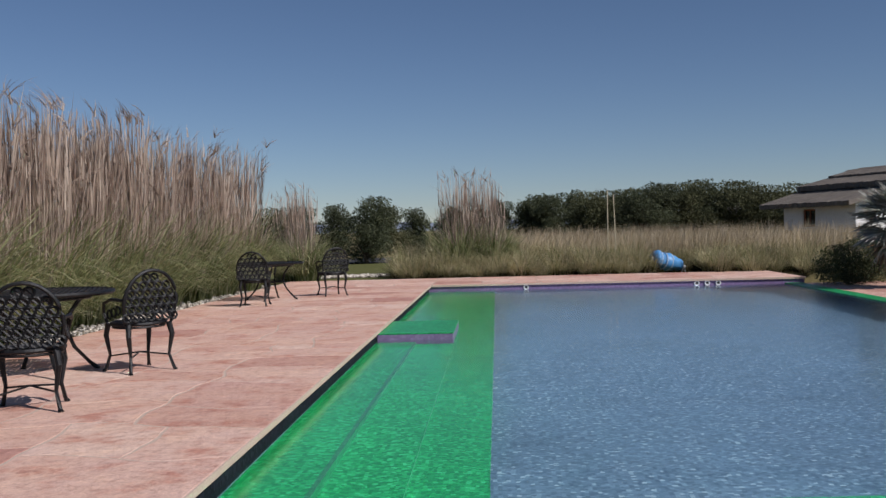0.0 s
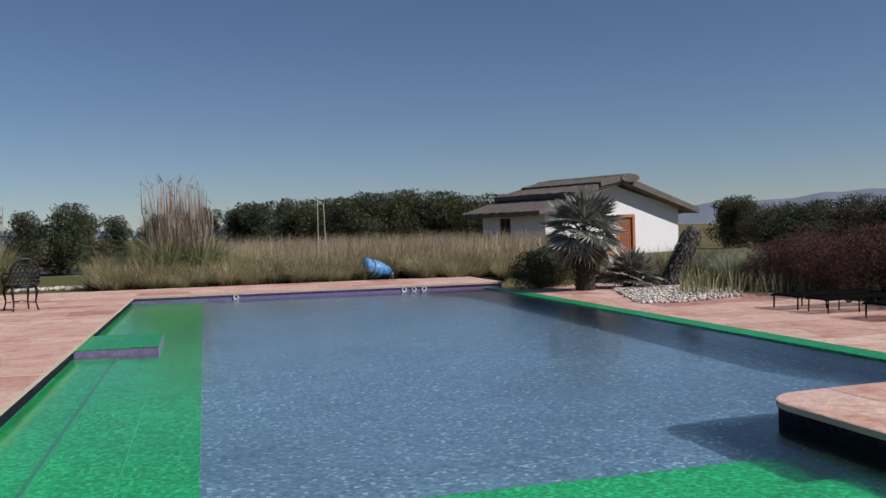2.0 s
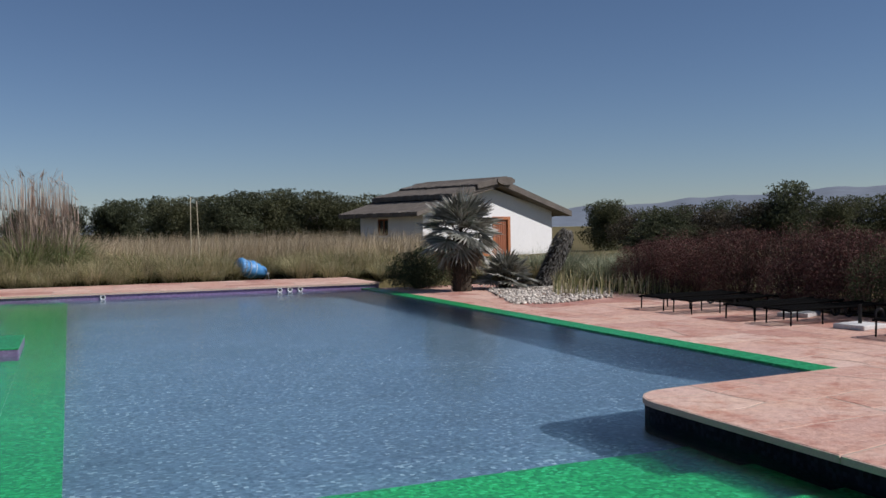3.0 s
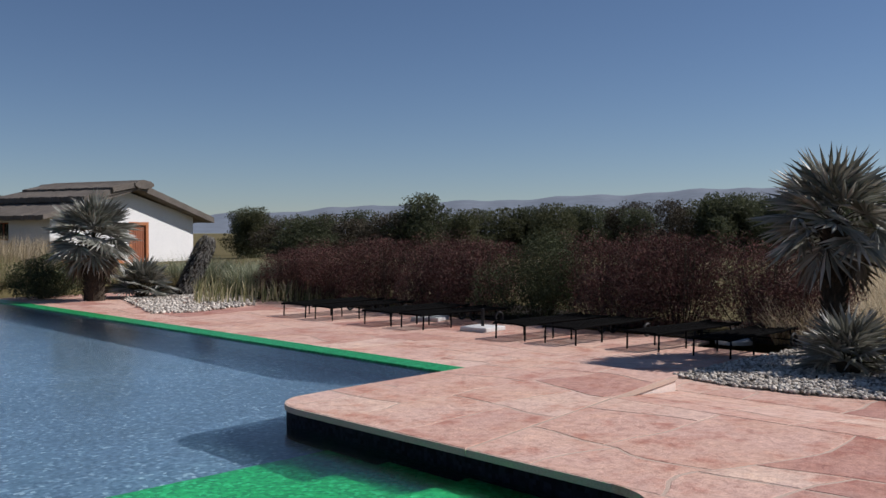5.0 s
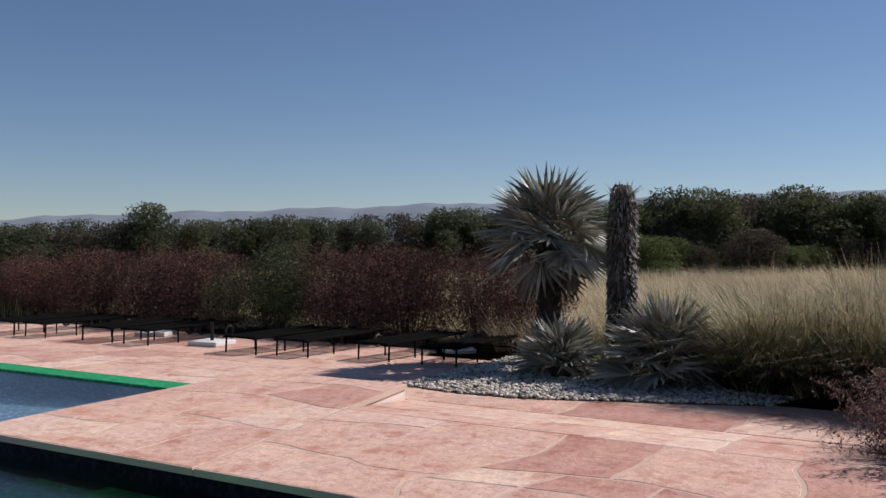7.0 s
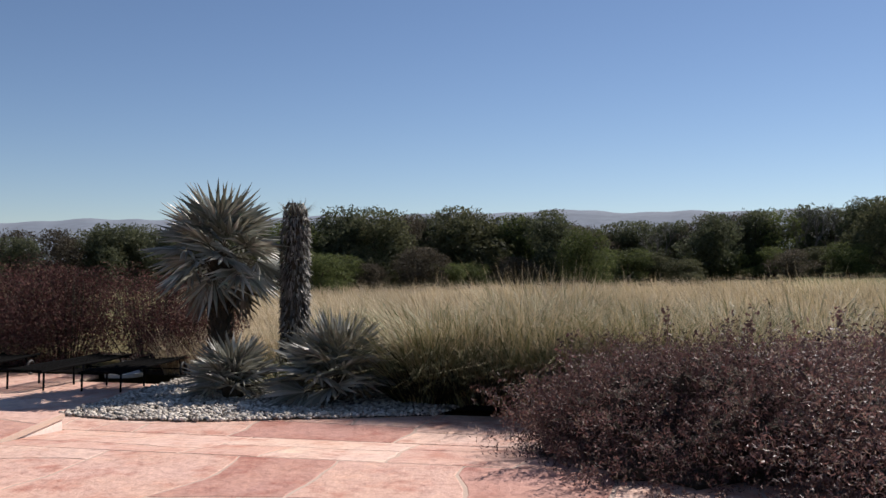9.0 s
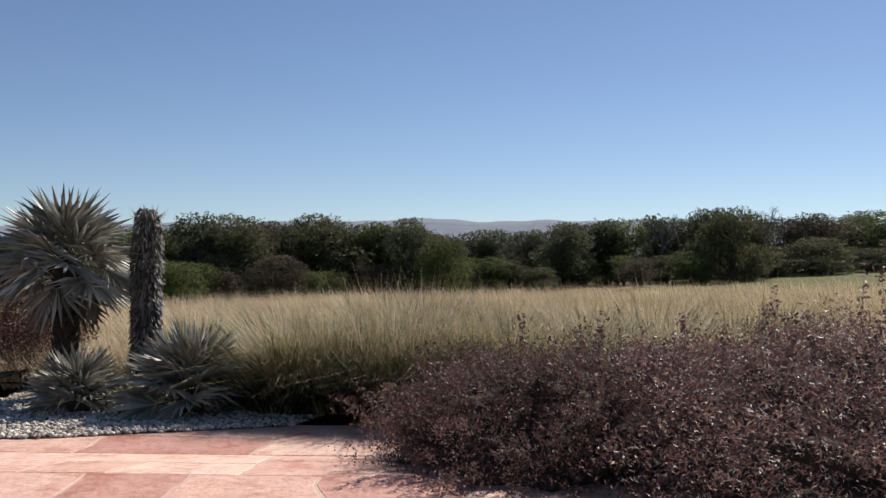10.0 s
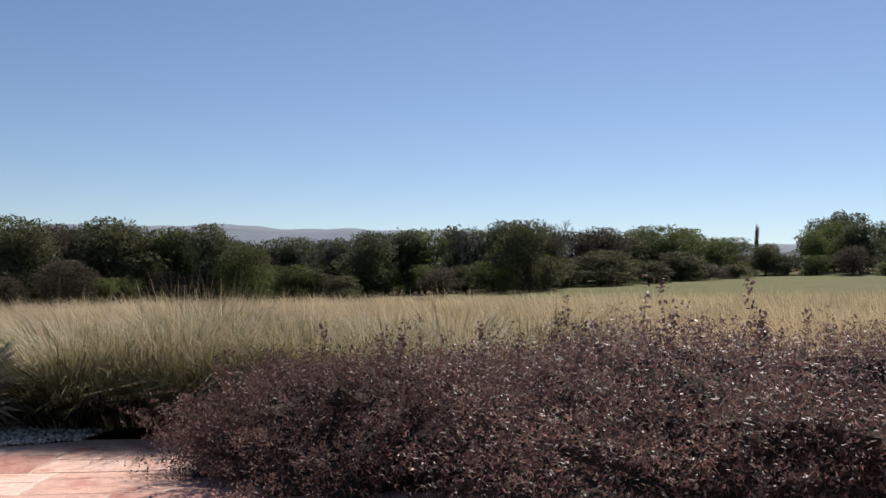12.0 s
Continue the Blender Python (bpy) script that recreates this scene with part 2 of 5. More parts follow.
BRIGHT_LEAF = foliage("fresh green leaves", [(0.0, (0.07, 0.09, 0.03)), (0.6, (0.11, 0.135, 0.045)), (1.0, (0.16, 0.18, 0.07))], 0.75, 0.4, 0.3, 0.15)
DRY_LEAF = foliage("dull brown scrub leaves", [(0.0, (0.05, 0.042, 0.03)), (0.6, (0.10, 0.085, 0.06)), (1.0, (0.17, 0.15, 0.11))], 0.8, 0.3, 0.3, 0.1)
TWIG = foliage("bare grey twigs", [(0.0, (0.10, 0.09, 0.075)), (1.0, (0.22, 0.20, 0.17))], 0.8, 0.1)
FROND = foliage("silvery fan fronds", [(0.0, (0.13, 0.13, 0.10)), (0.6, (0.29, 0.29, 0.235)), (1.0, (0.48, 0.47, 0.41))], 0.4, 0.15, 2.0, 0.5)
DEAD_FROND = foliage("dead brown fronds", [(0.0, (0.10, 0.075, 0.05)), (1.0, (0.26, 0.20, 0.14))], 0.7, 0.1, 2.0)
SHAG = foliage("dry hanging leaves", [(0.0, (0.05, 0.045, 0.035)), (0.6, (0.14, 0.125, 0.10)), (1.0, (0.28, 0.26, 0.22))], 0.6, 0.1, 2.0)
BAMBOO = surface("pale dry cane", (0.5, 0.43, 0.28), (0.66, 0.58, 0.40), 3, 0.6, 0.2, 40)


# ---- mesh helpers ----
def mesh_of(name, verts, faces):
    """A mesh from arrays: verts (n, 3) and faces (m, 3) or (m, 4)."""
    me = bpy.data.meshes.new(name)
    verts, faces = np.asarray(verts, np.float32), np.asarray(faces, np.int32)
    k = faces.shape[1]
    me.vertices.add(len(verts))
    me.vertices.foreach_set("co", verts.ravel())
    me.loops.add(faces.size)
    me.loops.foreach_set("vertex_index", faces.ravel())
    me.polygons.add(len(faces))
    me.polygons.foreach_set("loop_start", np.arange(0, faces.size, k, dtype=np.int32))
    me.update(calc_edges=True)
    return me


def data_of(name, bm, smooth=False):
    me = bpy.data.meshes.new(name)
    bmesh.ops.recalc_face_normals(bm, faces=bm.faces)
    bm.to_mesh(me)
    bm.free()
    if smooth:
        me.polygons.foreach_set("use_smooth", [True] * len(me.polygons))
    return me


def part(name, what, material, parent=None, label="", at=None, smooth=False):
    """Links a bmesh or a mesh as one object, under a thing or a part."""
    me = data_of(name, what, smooth) if isinstance(what, bmesh.types.BMesh) else what
    if not me.materials:
        me.materials.append(material)
    ob = new(name, me)
    ob.parent = parent
    if at is not None:
        ob.matrix_basis = at
    return tagged(ob, label)


def thing(name, label, category, group="", at=None, kind=""):
    ob = new(name)
    ob.empty_display_size = 0.2
    if at is not None:
        ob.matrix_basis = at
    return tagged(ob, label, category, group, kind)


PLACED = set()


def put(ob, m):
    """Sets a thing at the pose m, which may stretch it; once it stands, a copy of it."""
    if ob.name in PLACED:
        return copy_thing(ob, m @ Matrix.Diagonal((1 / ob.scale.x, 1 / ob.scale.y, 1 / ob.scale.z, 1)))
    PLACED.add(ob.name)
    ob.matrix_basis = m
    return ob


def box(bm, x0, y0, z0, x1, y1, z1, bevel=0.0):
    made = bmesh.ops.create_cube(bm, size=1.0, matrix=Matrix.LocRotScale(((x0 + x1) / 2, (y0 + y1) / 2, (z0 + z1) / 2), None, (x1 - x0, y1 - y0, z1 - z0)))
    if bevel:
        edges = {e for v in made["verts"] for e in v.link_edges}
        bmesh.ops.bevel(bm, geom=list(edges), offset=bevel, segments=2, affect="EDGES", profile=0.5)
    return bm


def tube(bm, points, radius, sides=6, closed=False):
    """A round bar along points; radius is one number or one for each point."""
    pts = [Vector(p) for p in points]
    n, rings = len(pts), []
    for i, p in enumerate(pts):
        a, b = (pts[i - 1], pts[(i + 1) % n]) if closed else (pts[max(i - 1, 0)], pts[min(i + 1, n - 1)])
        ahead = (b - a).normalized()
        side = ahead.cross(Vector((0.31, 0.17, 0.93))).normalized()
        up = side.cross(ahead)
        r = radius[i] if isinstance(radius, (list, tuple)) else radius
        rings.append([bm.verts.new(p + (side * math.cos(k * math.tau / sides) + up * math.sin(k * math.tau / sides)) * r) for k in range(sides)])
    for i in range(n if closed else n - 1):
        a, b = rings[i], rings[(i + 1) % n]
        for k in range(sides):
            bm.faces.new((a[k], a[(k + 1) % sides], b[(k + 1) % sides], b[k]))
    if not closed:
        bm.faces.new(rings[0][::-1])
        bm.faces.new(rings[-1])
    return bm


def ring(bm, centre, radius, thick, axis="z", n=14, sides=5, squash=1.0):
    pts = []
    for k in range(n):
        c, s = math.cos(k * math.tau / n) * radius, math.sin(k * math.tau / n) * radius * squash
        pts.append(Vector(centre) + Vector({"z": (c, s, 0), "y": (c, 0, s), "x": (0, c, s)}[axis]))
    return tube(bm, pts, thick, sides, True)


def disc(bm, centre, radius, z0, z1, n=28):
    bmesh.ops.create_cone(bm, cap_ends=True, segments=n, radius1=radius, radius2=radius, depth=z1 - z0, matrix=Matrix.Translation((centre[0], centre[1], (z0 + z1) / 2)))
    return bm


def blades(base, height, width, lean, droop, segs=3):
    """Grass blades: arrays of base points (n, 3), heights, widths, lean vectors (n, 2) and droop. Narrow strips that bend over."""
    n = len(base)
    t = np.linspace(0, 1, segs + 1)
    side = np.stack([-lean[:, 1], lean[:, 0]], 1)
    side = side / (np.linalg.norm(side, axis=1, keepdims=True) + 1e-6)
    turn = rng.uniform(-1, 1, n)[:, None]
    side = side + turn * lean / (np.linalg.norm(lean, axis=1, keepdims=True) + 1e-6)
    side /= np.linalg.norm(side, axis=1, keepdims=True)
    cols = []
    for k, s in enumerate(t):
        flat = lean * (s + droop[:, None] * s * s)
        up = height * (s - 0.45 * droop * s * s)
        c = base + np.concatenate([flat, up[:, None]], 1)
        w = width * (1 - s) ** 0.6 * 0.5
        if k < segs:
            cols += [c + np.concatenate([side * w[:, None], 0 * w[:, None]], 1), c - np.concatenate([side * w[:, None], 0 * w[:, None]], 1)]
        else:
            cols.append(c)
    v = np.stack(cols, 1)
    m = 2 * segs + 1
    tris = []
    for k in range(segs - 1):
        a = 2 * k
        tris += [(a, a + 1, a + 3), (a, a + 3, a + 2)]
    tris.append((2 * segs - 2, 2 * segs - 1, 2 * segs))
    f = (np.arange(n)[:, None, None] * m + np.array(tris)[None]).reshape(-1, 3)
    return v.reshape(-1, 3), f


def joined(*sets):
    vs, fs, at = [], [], 0
    for v, f in sets:
        vs.append(v)
        fs.append(f + at)
        at += len(v)
    return np.concatenate(vs), np.concatenate(fs)


def leaf_points(centres, size, out=None, facing=0.5):
    """Small three-cornered leaves, for dense plants."""
    v, f = leaf_quads(centres, size, out, facing)
    return v.reshape(-1, 4, 3)[:, :3].reshape(-1, 3), np.arange(3 * len(f)).reshape(-1, 3)


def leaf_quads(centres, size, out=None, facing=0.5):
    """Small four-cornered leaves at the centres, turned at random, with a part of the turn set by the way out."""
    n = len(centres)
    normal = rng.normal(size=(n, 3))
    normal /= np.linalg.norm(normal, axis=1, keepdims=True)
    if out is not None:
        normal = normal * (1 - facing) + out * facing
        normal /= np.linalg.norm(normal, axis=1, keepdims=True) + 1e-6
    a = np.cross(normal, rng.normal(size=(n, 3)))
    a /= np.linalg.norm(a, axis=1, keepdims=True) + 1e-6
    b = np.cross(normal, a)
    s = (size * rng.uniform(0.6, 1.35, n))[:, None]
    v = np.stack([centres - a * s * 0.5, centres + b * s * 0.28 + normal * s * 0.06, centres + a * s * 0.5, centres - b * s * 0.28 + normal * s * 0.06], 1)
    return v.reshape(-1, 3), np.arange(4 * n).reshape(-1, 4)


def blob_points(n, lobes, shell=0.35):
    """Points in the outer layer of a set of ellipsoids (x, y, z, rx, ry, rz), with their way out."""
    lobes = np.array(lobes)
    pick = rng.choice(len(lobes), n, p=(lobes[:, 3] * lobes[:, 5]) / (lobes[:, 3] * lobes[:, 5]).sum())
    d = rng.normal(size=(n, 3))
    d /= np.linalg.norm(d, axis=1, keepdims=True)
    r = 1 - shell * rng.random(n) ** 1.5
    bump = 1 + 0.12 * np.sin(d[:, 0] * 7 + pick) * np.sin(d[:, 1] * 6) + 0.10 * np.sin(d[:, 2] * 9 + pick * 2)
    return lobes[pick, :3] + d * lobes[pick, 3:] * (r * bump)[:, None], d


# ---- ground ----
def ground_z(x, y):
    """The lie of the land: level round the pool, rising gently to the east."""
    r, az = math.hypot(x, y), math.degrees(math.atan2(x, y))
    slope = 0.0006 * max(0, min(az - 60, 62)) * max(0, min((172 - az) / 30, 1)) if az > 0 else 0
    return -0.14 + slope * max(0, min(r, 110) - 14)


def build_ground():
    def line(lo, hi, marks):
        far = [12 * 1.35 ** k for k in range(1, 19)]
        near = list(np.arange(lo - 84, hi + 84, 3.0))
        return sorted(set(round(v, 3) for v in [lo - 84 - f for f in far] + near + [hi + 84 + f for f in far] + marks))
    xs = line(-6, 13, [-6.35, -6.3, 12.9, 12.95])
    ys = line(-4, 28, [-5.0, -4.95, 28.45, 28.5])
    verts, faces = [], []
    for y in ys:
        for x in xs:
            under = -6.32 < x < 12.92 and -4.97 < y < 28.47
            verts.append((x, y, -1.6 if under else ground_z(x, y) + 0.04 * math.sin(x * 0.9) * math.sin(y * 0.7)))
    w = len(xs)
    for j in range(len(ys) - 1):
        for i in range(w - 1):
            a = j * w + i
            faces.append((a, a + 1, a + 1 + w, a + w))
    me = mesh_of("ground", verts, faces)
    ob = part("ground", me, SOIL)
    tagged(ob, "dry meadow ground with turf and soil", "ground", kind="structure")


build_ground()


def build_hills():
    """A long even ridge on the skyline, rising towards the east."""
    prof = [(-40, 0.4), (10, 0.5), (24, 0.8), (33, 1.25), (40, 1.7), (50, 2.08), (60, 2.5), (74, 2.85), (81, 3.05), (86, 3.18), (90.6, 3.02), (97, 3.08), (102, 2.95), (119, 2.3), (150, 1.4)]
    bm = bmesh.new()
    rows = []
    for k in range(0, 381):
        az = -40 + k * 0.5
        el = np.interp(az, [p[0] for p in prof], [p[1] for p in prof])
        el += 0.06 * math.sin(az * 0.9) + 0.04 * math.sin(az * 2.3 + 1) + 0.03 * noise.noise((az * 1.4, 0, 0))
        s, c = math.sin(radians(az)), math.cos(radians(az))
        col = []
        for d, f in ((2200, -0.01), (2500, 0.45), (2800, 0.85), (3000, 1.0), (3300, 0.6)):
            col.append(bm.verts.new((s * d, c * d, 1.45 + math.tan(radians(el)) * 3000 * f * (1 if f == 1 else 1 + 0.08 * noise.noise((az * 0.5, d, 0))))))
        rows.append(col)
    for a, b in zip(rows, rows[1:]):
        for i in range(4):
            bm.faces.new((a[i], a[i + 1], b[i + 1], b[i]))
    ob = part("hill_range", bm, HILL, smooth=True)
    tagged(ob, "long low hills on the skyline tinted blue-grey for haze", "hills", kind="structure")


build_hills()


# ---- pool ----
LEFT, RIGHT, NEAR, FAR = -1.83, 7.40, 2.84, 25.0
COPING = -1.77
LEVEL, SHALLOW, DEEP = -0.17, -0.70, -1.2


def build_pool():
    pool = thing("swimming_pool", "rectangular tiled swimming pool with green ledges", "pool", kind="structure")
    bm = bmesh.new()
    rows = [[bm.verts.new((x, y, z + dz)) for x, dz in ((LEFT - 0.1, 0), (RIGHT + 0.1, 0), (RIGHT + 0.1, -0.12), (LEFT - 0.1, -0.12))] for y, z in ((NEAR - 0.1, SHALLOW), (6.9, SHALLOW), (10.0, DEEP), (FAR + 0.1, DEEP))]
    for a, b in zip(rows, rows[1:]):
        for i in range(4):
            bm.faces.new((a[i], a[(i + 1) % 4], b[(i + 1) % 4], b[i]))
    bm.faces.new(rows[0])
    bm.faces.new(rows[-1])
    part("pool_floor", bm, BLUE_TILE, pool, "blue mosaic pool floor")
    base = DEEP - 0.2
    for name, x0, y0, x1, y1 in (("west", LEFT - 0.25, NEAR - 0.25, LEFT, FAR + 0.25), ("north", LEFT, FAR, RIGHT + 0.5, FAR + 0.25), ("south", LEFT, NEAR - 0.3, 4.45, NEAR - 0.05), ("jut_side", 4.45, NEAR - 0.25, 4.7, 6.62), ("jut_end", 4.95, 6.9, 8.1, 7.12)):
        bm = bmesh.new()
        box(bm, x0, y0, base, x1, y1, -0.36)
        part("pool_wall", bm, NAVY_SHADE_TILE if name.startswith("jut") else BLUE_TILE, pool)
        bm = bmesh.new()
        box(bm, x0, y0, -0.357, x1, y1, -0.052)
        part("waterline_tiles", bm, PURPLE_TILE if name == "north" else NAVY_SHADE_TILE, pool)
    # rounded corners: one that juts out, one that turns in
    for cx, cy, r, a0, back in ((4.95, 6.62, 0.5, 90, -0.1), (3.90, 3.34, 0.55, 270, 0.1)):
        bm, rings = bmesh.new(), []
        for k in range(9):
            a = radians(a0 + k * 90 / 8)
            c, d = math.cos(a), math.sin(a)
            rings.append([bm.verts.new((cx + q * c, cy + q * d, z)) for q, z in ((r, base), (r, -0.052), (r + back, -0.052), (r + back, base))])
        for p, q in zip(rings, rings[1:]):
            for i in range(4):
                bm.faces.new((p[i], p[(i + 1) % 4], q[(i + 1) % 4], q[i]))
        bm.faces.new(rings[0])
        bm.faces.new(rings[-1])
        part("waterline_tiles", bm, NAVY_SHADE_TILE, pool)
    # weir wall on the low side, with its green lip
    bm = bmesh.new()
    box(bm, RIGHT, 6.6, base, RIGHT + 0.39, FAR - 0.004, LEVEL - 0.006)
    part("pool_wall", bm, BLUE_TILE, pool)
    bm = bmesh.new()
    box(bm, RIGHT - 0.01, 7.1, LEVEL - 0.004, RIGHT + 0.38, FAR - 0.01, LEVEL + 0.024, 0.008)
    part("weir_lip", bm, GREEN_TILE, pool, "green tiled overflow lip")
    # long steps on the west side
    for x1, z in ((-1.24, -0.40), (-0.66, -0.62), (-0.09, -0.685)):
        bm = bmesh.new()
        box(bm, LEFT, NEAR - 0.05, base, x1, FAR, z)
        part("pool_step", bm, GREEN_TILE, pool, "green mosaic underwater step")
        bm = bmesh.new()
        box(bm, x1 - 0.035, NEAR, z, x1 + 0.004, FAR, z + 0.005)
        if x1 < -1.0:
            part("step_nosing", bm, NOSING_TILE, pool)
    # broad steps at the near end
    for y1, z in ((4.5, -0.30), (5.35, -0.47), (6.12, -0.65)):
        bm = bmesh.new()
        pts = [(-0.085, NEAR - 0.05), (4.46, NEAR - 0.05), (4.46, y1 + 0.06), (2.2, y1), (-0.085, y1 - 0.03)]
        lo = [bm.verts.new((x, y, base)) for x, y in pts]
        hi = [bm.verts.new((x, y, z)) for x, y in pts]
        bm.faces.new(hi)
        for i in range(len(pts)):
            bm.faces.new((lo[i], lo[(i + 1) % len(pts)], hi[(i + 1) % len(pts)], hi[i]))
        part("pool_step", bm, GREEN_TILE, pool, "green mosaic underwater step")
    # raised seat block at the west side
    bm = bmesh.new()
    box(bm, LEFT + 0.01, 14.0, -0.7, -0.68, 15.9, -0.082, 0.012)
    part("seat_block", bm, PURPLE_TILE, pool, "purple tiled seat block above water")
    bm = bmesh.new()
    box(bm, LEFT + 0.012, 13.995, -0.082, -0.675, 15.9, -0.066, 0.006)
    part("seat_top", bm, GREEN_TILE, pool, "green tiled seat top")
    for x in (-0.02 + 0.75, 5.15, 5.42, 5.70):
        bm = bmesh.new()
        ring(bm, (x, FAR - 0.012, -0.11), 0.055, 0.02, "y", 16, 6)
        inlet = part("water_inlet", bm, WHITE_PLASTIC, pool, "white round water inlet")
        bm = bmesh.new()
        disc(bm, (0, 0), 0.042, -0.004, 0.004, 14)
        part("inlet_hole", bm, BLACK_RUBBER, inlet, at=pose(x, FAR - 0.008, -0.105, 90))


build_pool()
bm = bmesh.new()
nx, ny = 30, 66
bmesh.ops.create_grid(bm, x_segments=nx, y_segments=ny, size=0.5, matrix=Matrix.LocRotScale(((LEFT + RIGHT) / 2, (NEAR + FAR) / 2, LEVEL), None, (RIGHT - LEFT, FAR - NEAR, 1)))
bmesh.ops.delete(bm, geom=[v for v in bm.verts if v.co.x > 5.1 and v.co.y < 6.6], context="VERTS")
bmesh.ops.recalc_face_normals(bm, faces=bm.faces)
water_data = bpy.data.meshes.new("water")
bm.to_mesh(water_data)
bm.free()
if water_data.polygons[0].normal.z < 0:
    water_data.flip_normals()
water = part("water", water_data, WATER)
tagged(water, "clear rippled pool water reflecting the sky", "water", kind="structure")
water.visible_shadow = False


# ---- paving ----
def deck_z(x, y, low):
    """Height of the paving: level, low beside the weir, or falling from the platform to the gravel."""
    if low == "slope":
        return -0.16 * max(0, min((x - 6.7) / 1.55, 1))
    return -0.16 if low else 0.0


def cut_up(x0, y0, x1, y1, want, out):
    """Splits a rectangle into uneven rectangles."""
    w, h = x1 - x0, y1 - y0
    if w * h < want * rnd.uniform(0.7, 1.7) and max(w, h) < 2.2 * min(w, h):
        out.append((x0, y0, x1, y1))
    elif w < 0.35 or h < 0.35:
        out.append((x0, y0, x1, y1))
    elif w > h * rnd.uniform(0.75, 1.3):
        m = x0 + w * rnd.uniform(0.35, 0.65)
        cut_up(x0, y0, m, y1, want, out)
        cut_up(m, y0, x1, y1, want, out)
    else:
        m = y0 + h * rnd.uniform(0.35, 0.65)
        cut_up(x0, y0, x1, m, want, out)
        cut_up(x0, m, x1, y1, want, out)


def clipped(poly, edge):
    """The part of a polygon inside a convex outline that runs anticlockwise."""
    for i in range(len(edge)):
        (ax, ay), (bx, by) = edge[i], edge[(i + 1) % len(edge)]
        got = []
        for k in range(len(poly)):
            p, q = poly[k], poly[(k + 1) % len(poly)]
            sp = (bx - ax) * (p[1] - ay) - (by - ay) * (p[0] - ax)
            sq = (bx - ax) * (q[1] - ay) - (by - ay) * (q[0] - ax)
            if sp >= 0:
                got.append(p)
            if sp * sq < 0:
                s = sp / (sp - sq)
                got.append((p[0] + (q[0] - p[0]) * s, p[1] + (q[1] - p[1]) * s))
        poly = got
        if len(poly) < 3:
            return []
    return poly


def warp(x, y):
    """Moves the corners of neighbours together, so that the joints run crooked."""
    n = noise.noise_vector((x * 0.75, y * 0.75, 3.0)) * 0.26 + noise.noise_vector((x * 1.5, y * 1.5, 5.0)) * 0.1 + noise.noise_vector((x * 2.6, y * 2.6, 9.0)) * 0.05
    return x + n.x, y + n.y


def paving(name, label, edge, low=False, want=1.25, thick=0.05):
    """A bed of mortar in the outline, with flagstones laid on it, each a piece of its own."""
    bm = bmesh.new()
    xs, ys = [p[0] for p in edge], [p[1] for p in edge]
    cells = []
    x = min(xs)
    while x < max(xs) - 1e-6:
        x2 = min(x + 0.7, max(xs))
        cells.append(clipped([(x, min(ys)), (x2, min(ys)), (x2, max(ys)), (x, max(ys))], edge))
        x = x2
    cache = {}
    for poly in cells:
        if len(poly) >= 3:
            rim = []
            for p in poly:
                key = (round(p[0], 4), round(p[1], 4))
                cache[key] = cache.get(key) or bm.verts.new((*p, deck_z(*p, low) - 0.002))
                if cache[key] not in rim:
                    rim.append(cache[key])
            if len(rim) >= 3:
                bm.faces.new(rim)
    down = bmesh.ops.extrude_face_region(bm, geom=list(bm.faces))
    for v in down["geom"]:
        if isinstance(v, bmesh.types.BMVert):
            v.co.z -= 0.048 if thick < 0.06 else thick
    bed = part(name, bm, MORTAR)
    tagged(bed, label, "paving", kind="structure")
    rects = []
    cut_up(min(xs) - 0.2, min(ys) - 0.2, max(xs) + 0.2, max(ys) + 0.2, want, rects)
    for x0, y0, x1, y1 in rects:
        n, m = max(2, round((x1 - x0) / 0.16)), max(2, round((y1 - y0) / 0.16))
        poly = [(x0 + (x1 - x0) * k / n, y0) for k in range(n)] + [(x1, y0 + (y1 - y0) * k / m) for k in range(m)]
        poly += [(x1 - (x1 - x0) * k / n, y1) for k in range(n)] + [(x0, y1 - (y1 - y0) * k / m) for k in range(m)]
        poly = clipped([warp(*p) for p in poly], edge)
        poly = [p for k, p in enumerate(poly) if math.dist(p, poly[k - 1]) > 0.004]
        if len(poly) < 3:
            continue
        cx, cy = sum(p[0] for p in poly) / len(poly), sum(p[1] for p in poly) / len(poly)
        lift, bm = rnd.uniform(0.0, 0.002), bmesh.new()
        rows = []
        for inset, dz in ((0.016, -0.04), (0.016, -0.003), (0.022, 0.0)):
            ringv = []
            for px, py in poly:
                d = math.hypot(px - cx, py - cy) + 1e-6
                f = max(0.3, 1 - inset / d)
                qx, qy = cx + (px - cx) * f, cy + (py - cy) * f
                ringv.append(bm.verts.new((qx - cx, qy - cy, deck_z(qx, qy, low) + dz + lift)))
            rows.append(ringv)
        try:
            for a, b in zip(rows, rows[1:]):
                for i in range(len(a)):
                    bm.faces.new((a[i], a[(i + 1) % len(a)], b[(i + 1) % len(a)], b[i]))
            bm.faces.new(rows[-1])
        except ValueError:
            bm.free()
            continue
        part("flagstone", bm, STONE, bed, at=Matrix.Translation((cx, cy, 0)))
    return bed


def rect(x0, y0, x1, y1):
    return [(x0, y0), (x1, y0), (x1, y1), (x0, y1)]


JUT = [(4.40, 4.553), (8.24, 5.423), (8.21, 7.57), (5.1, 7.12)] + [(4.95 + 0.55 * math.cos(a), 6.56 + 0.55 * math.sin(a)) for a in (math.radians(90 + 15 * k) for k in range(1, 7))]


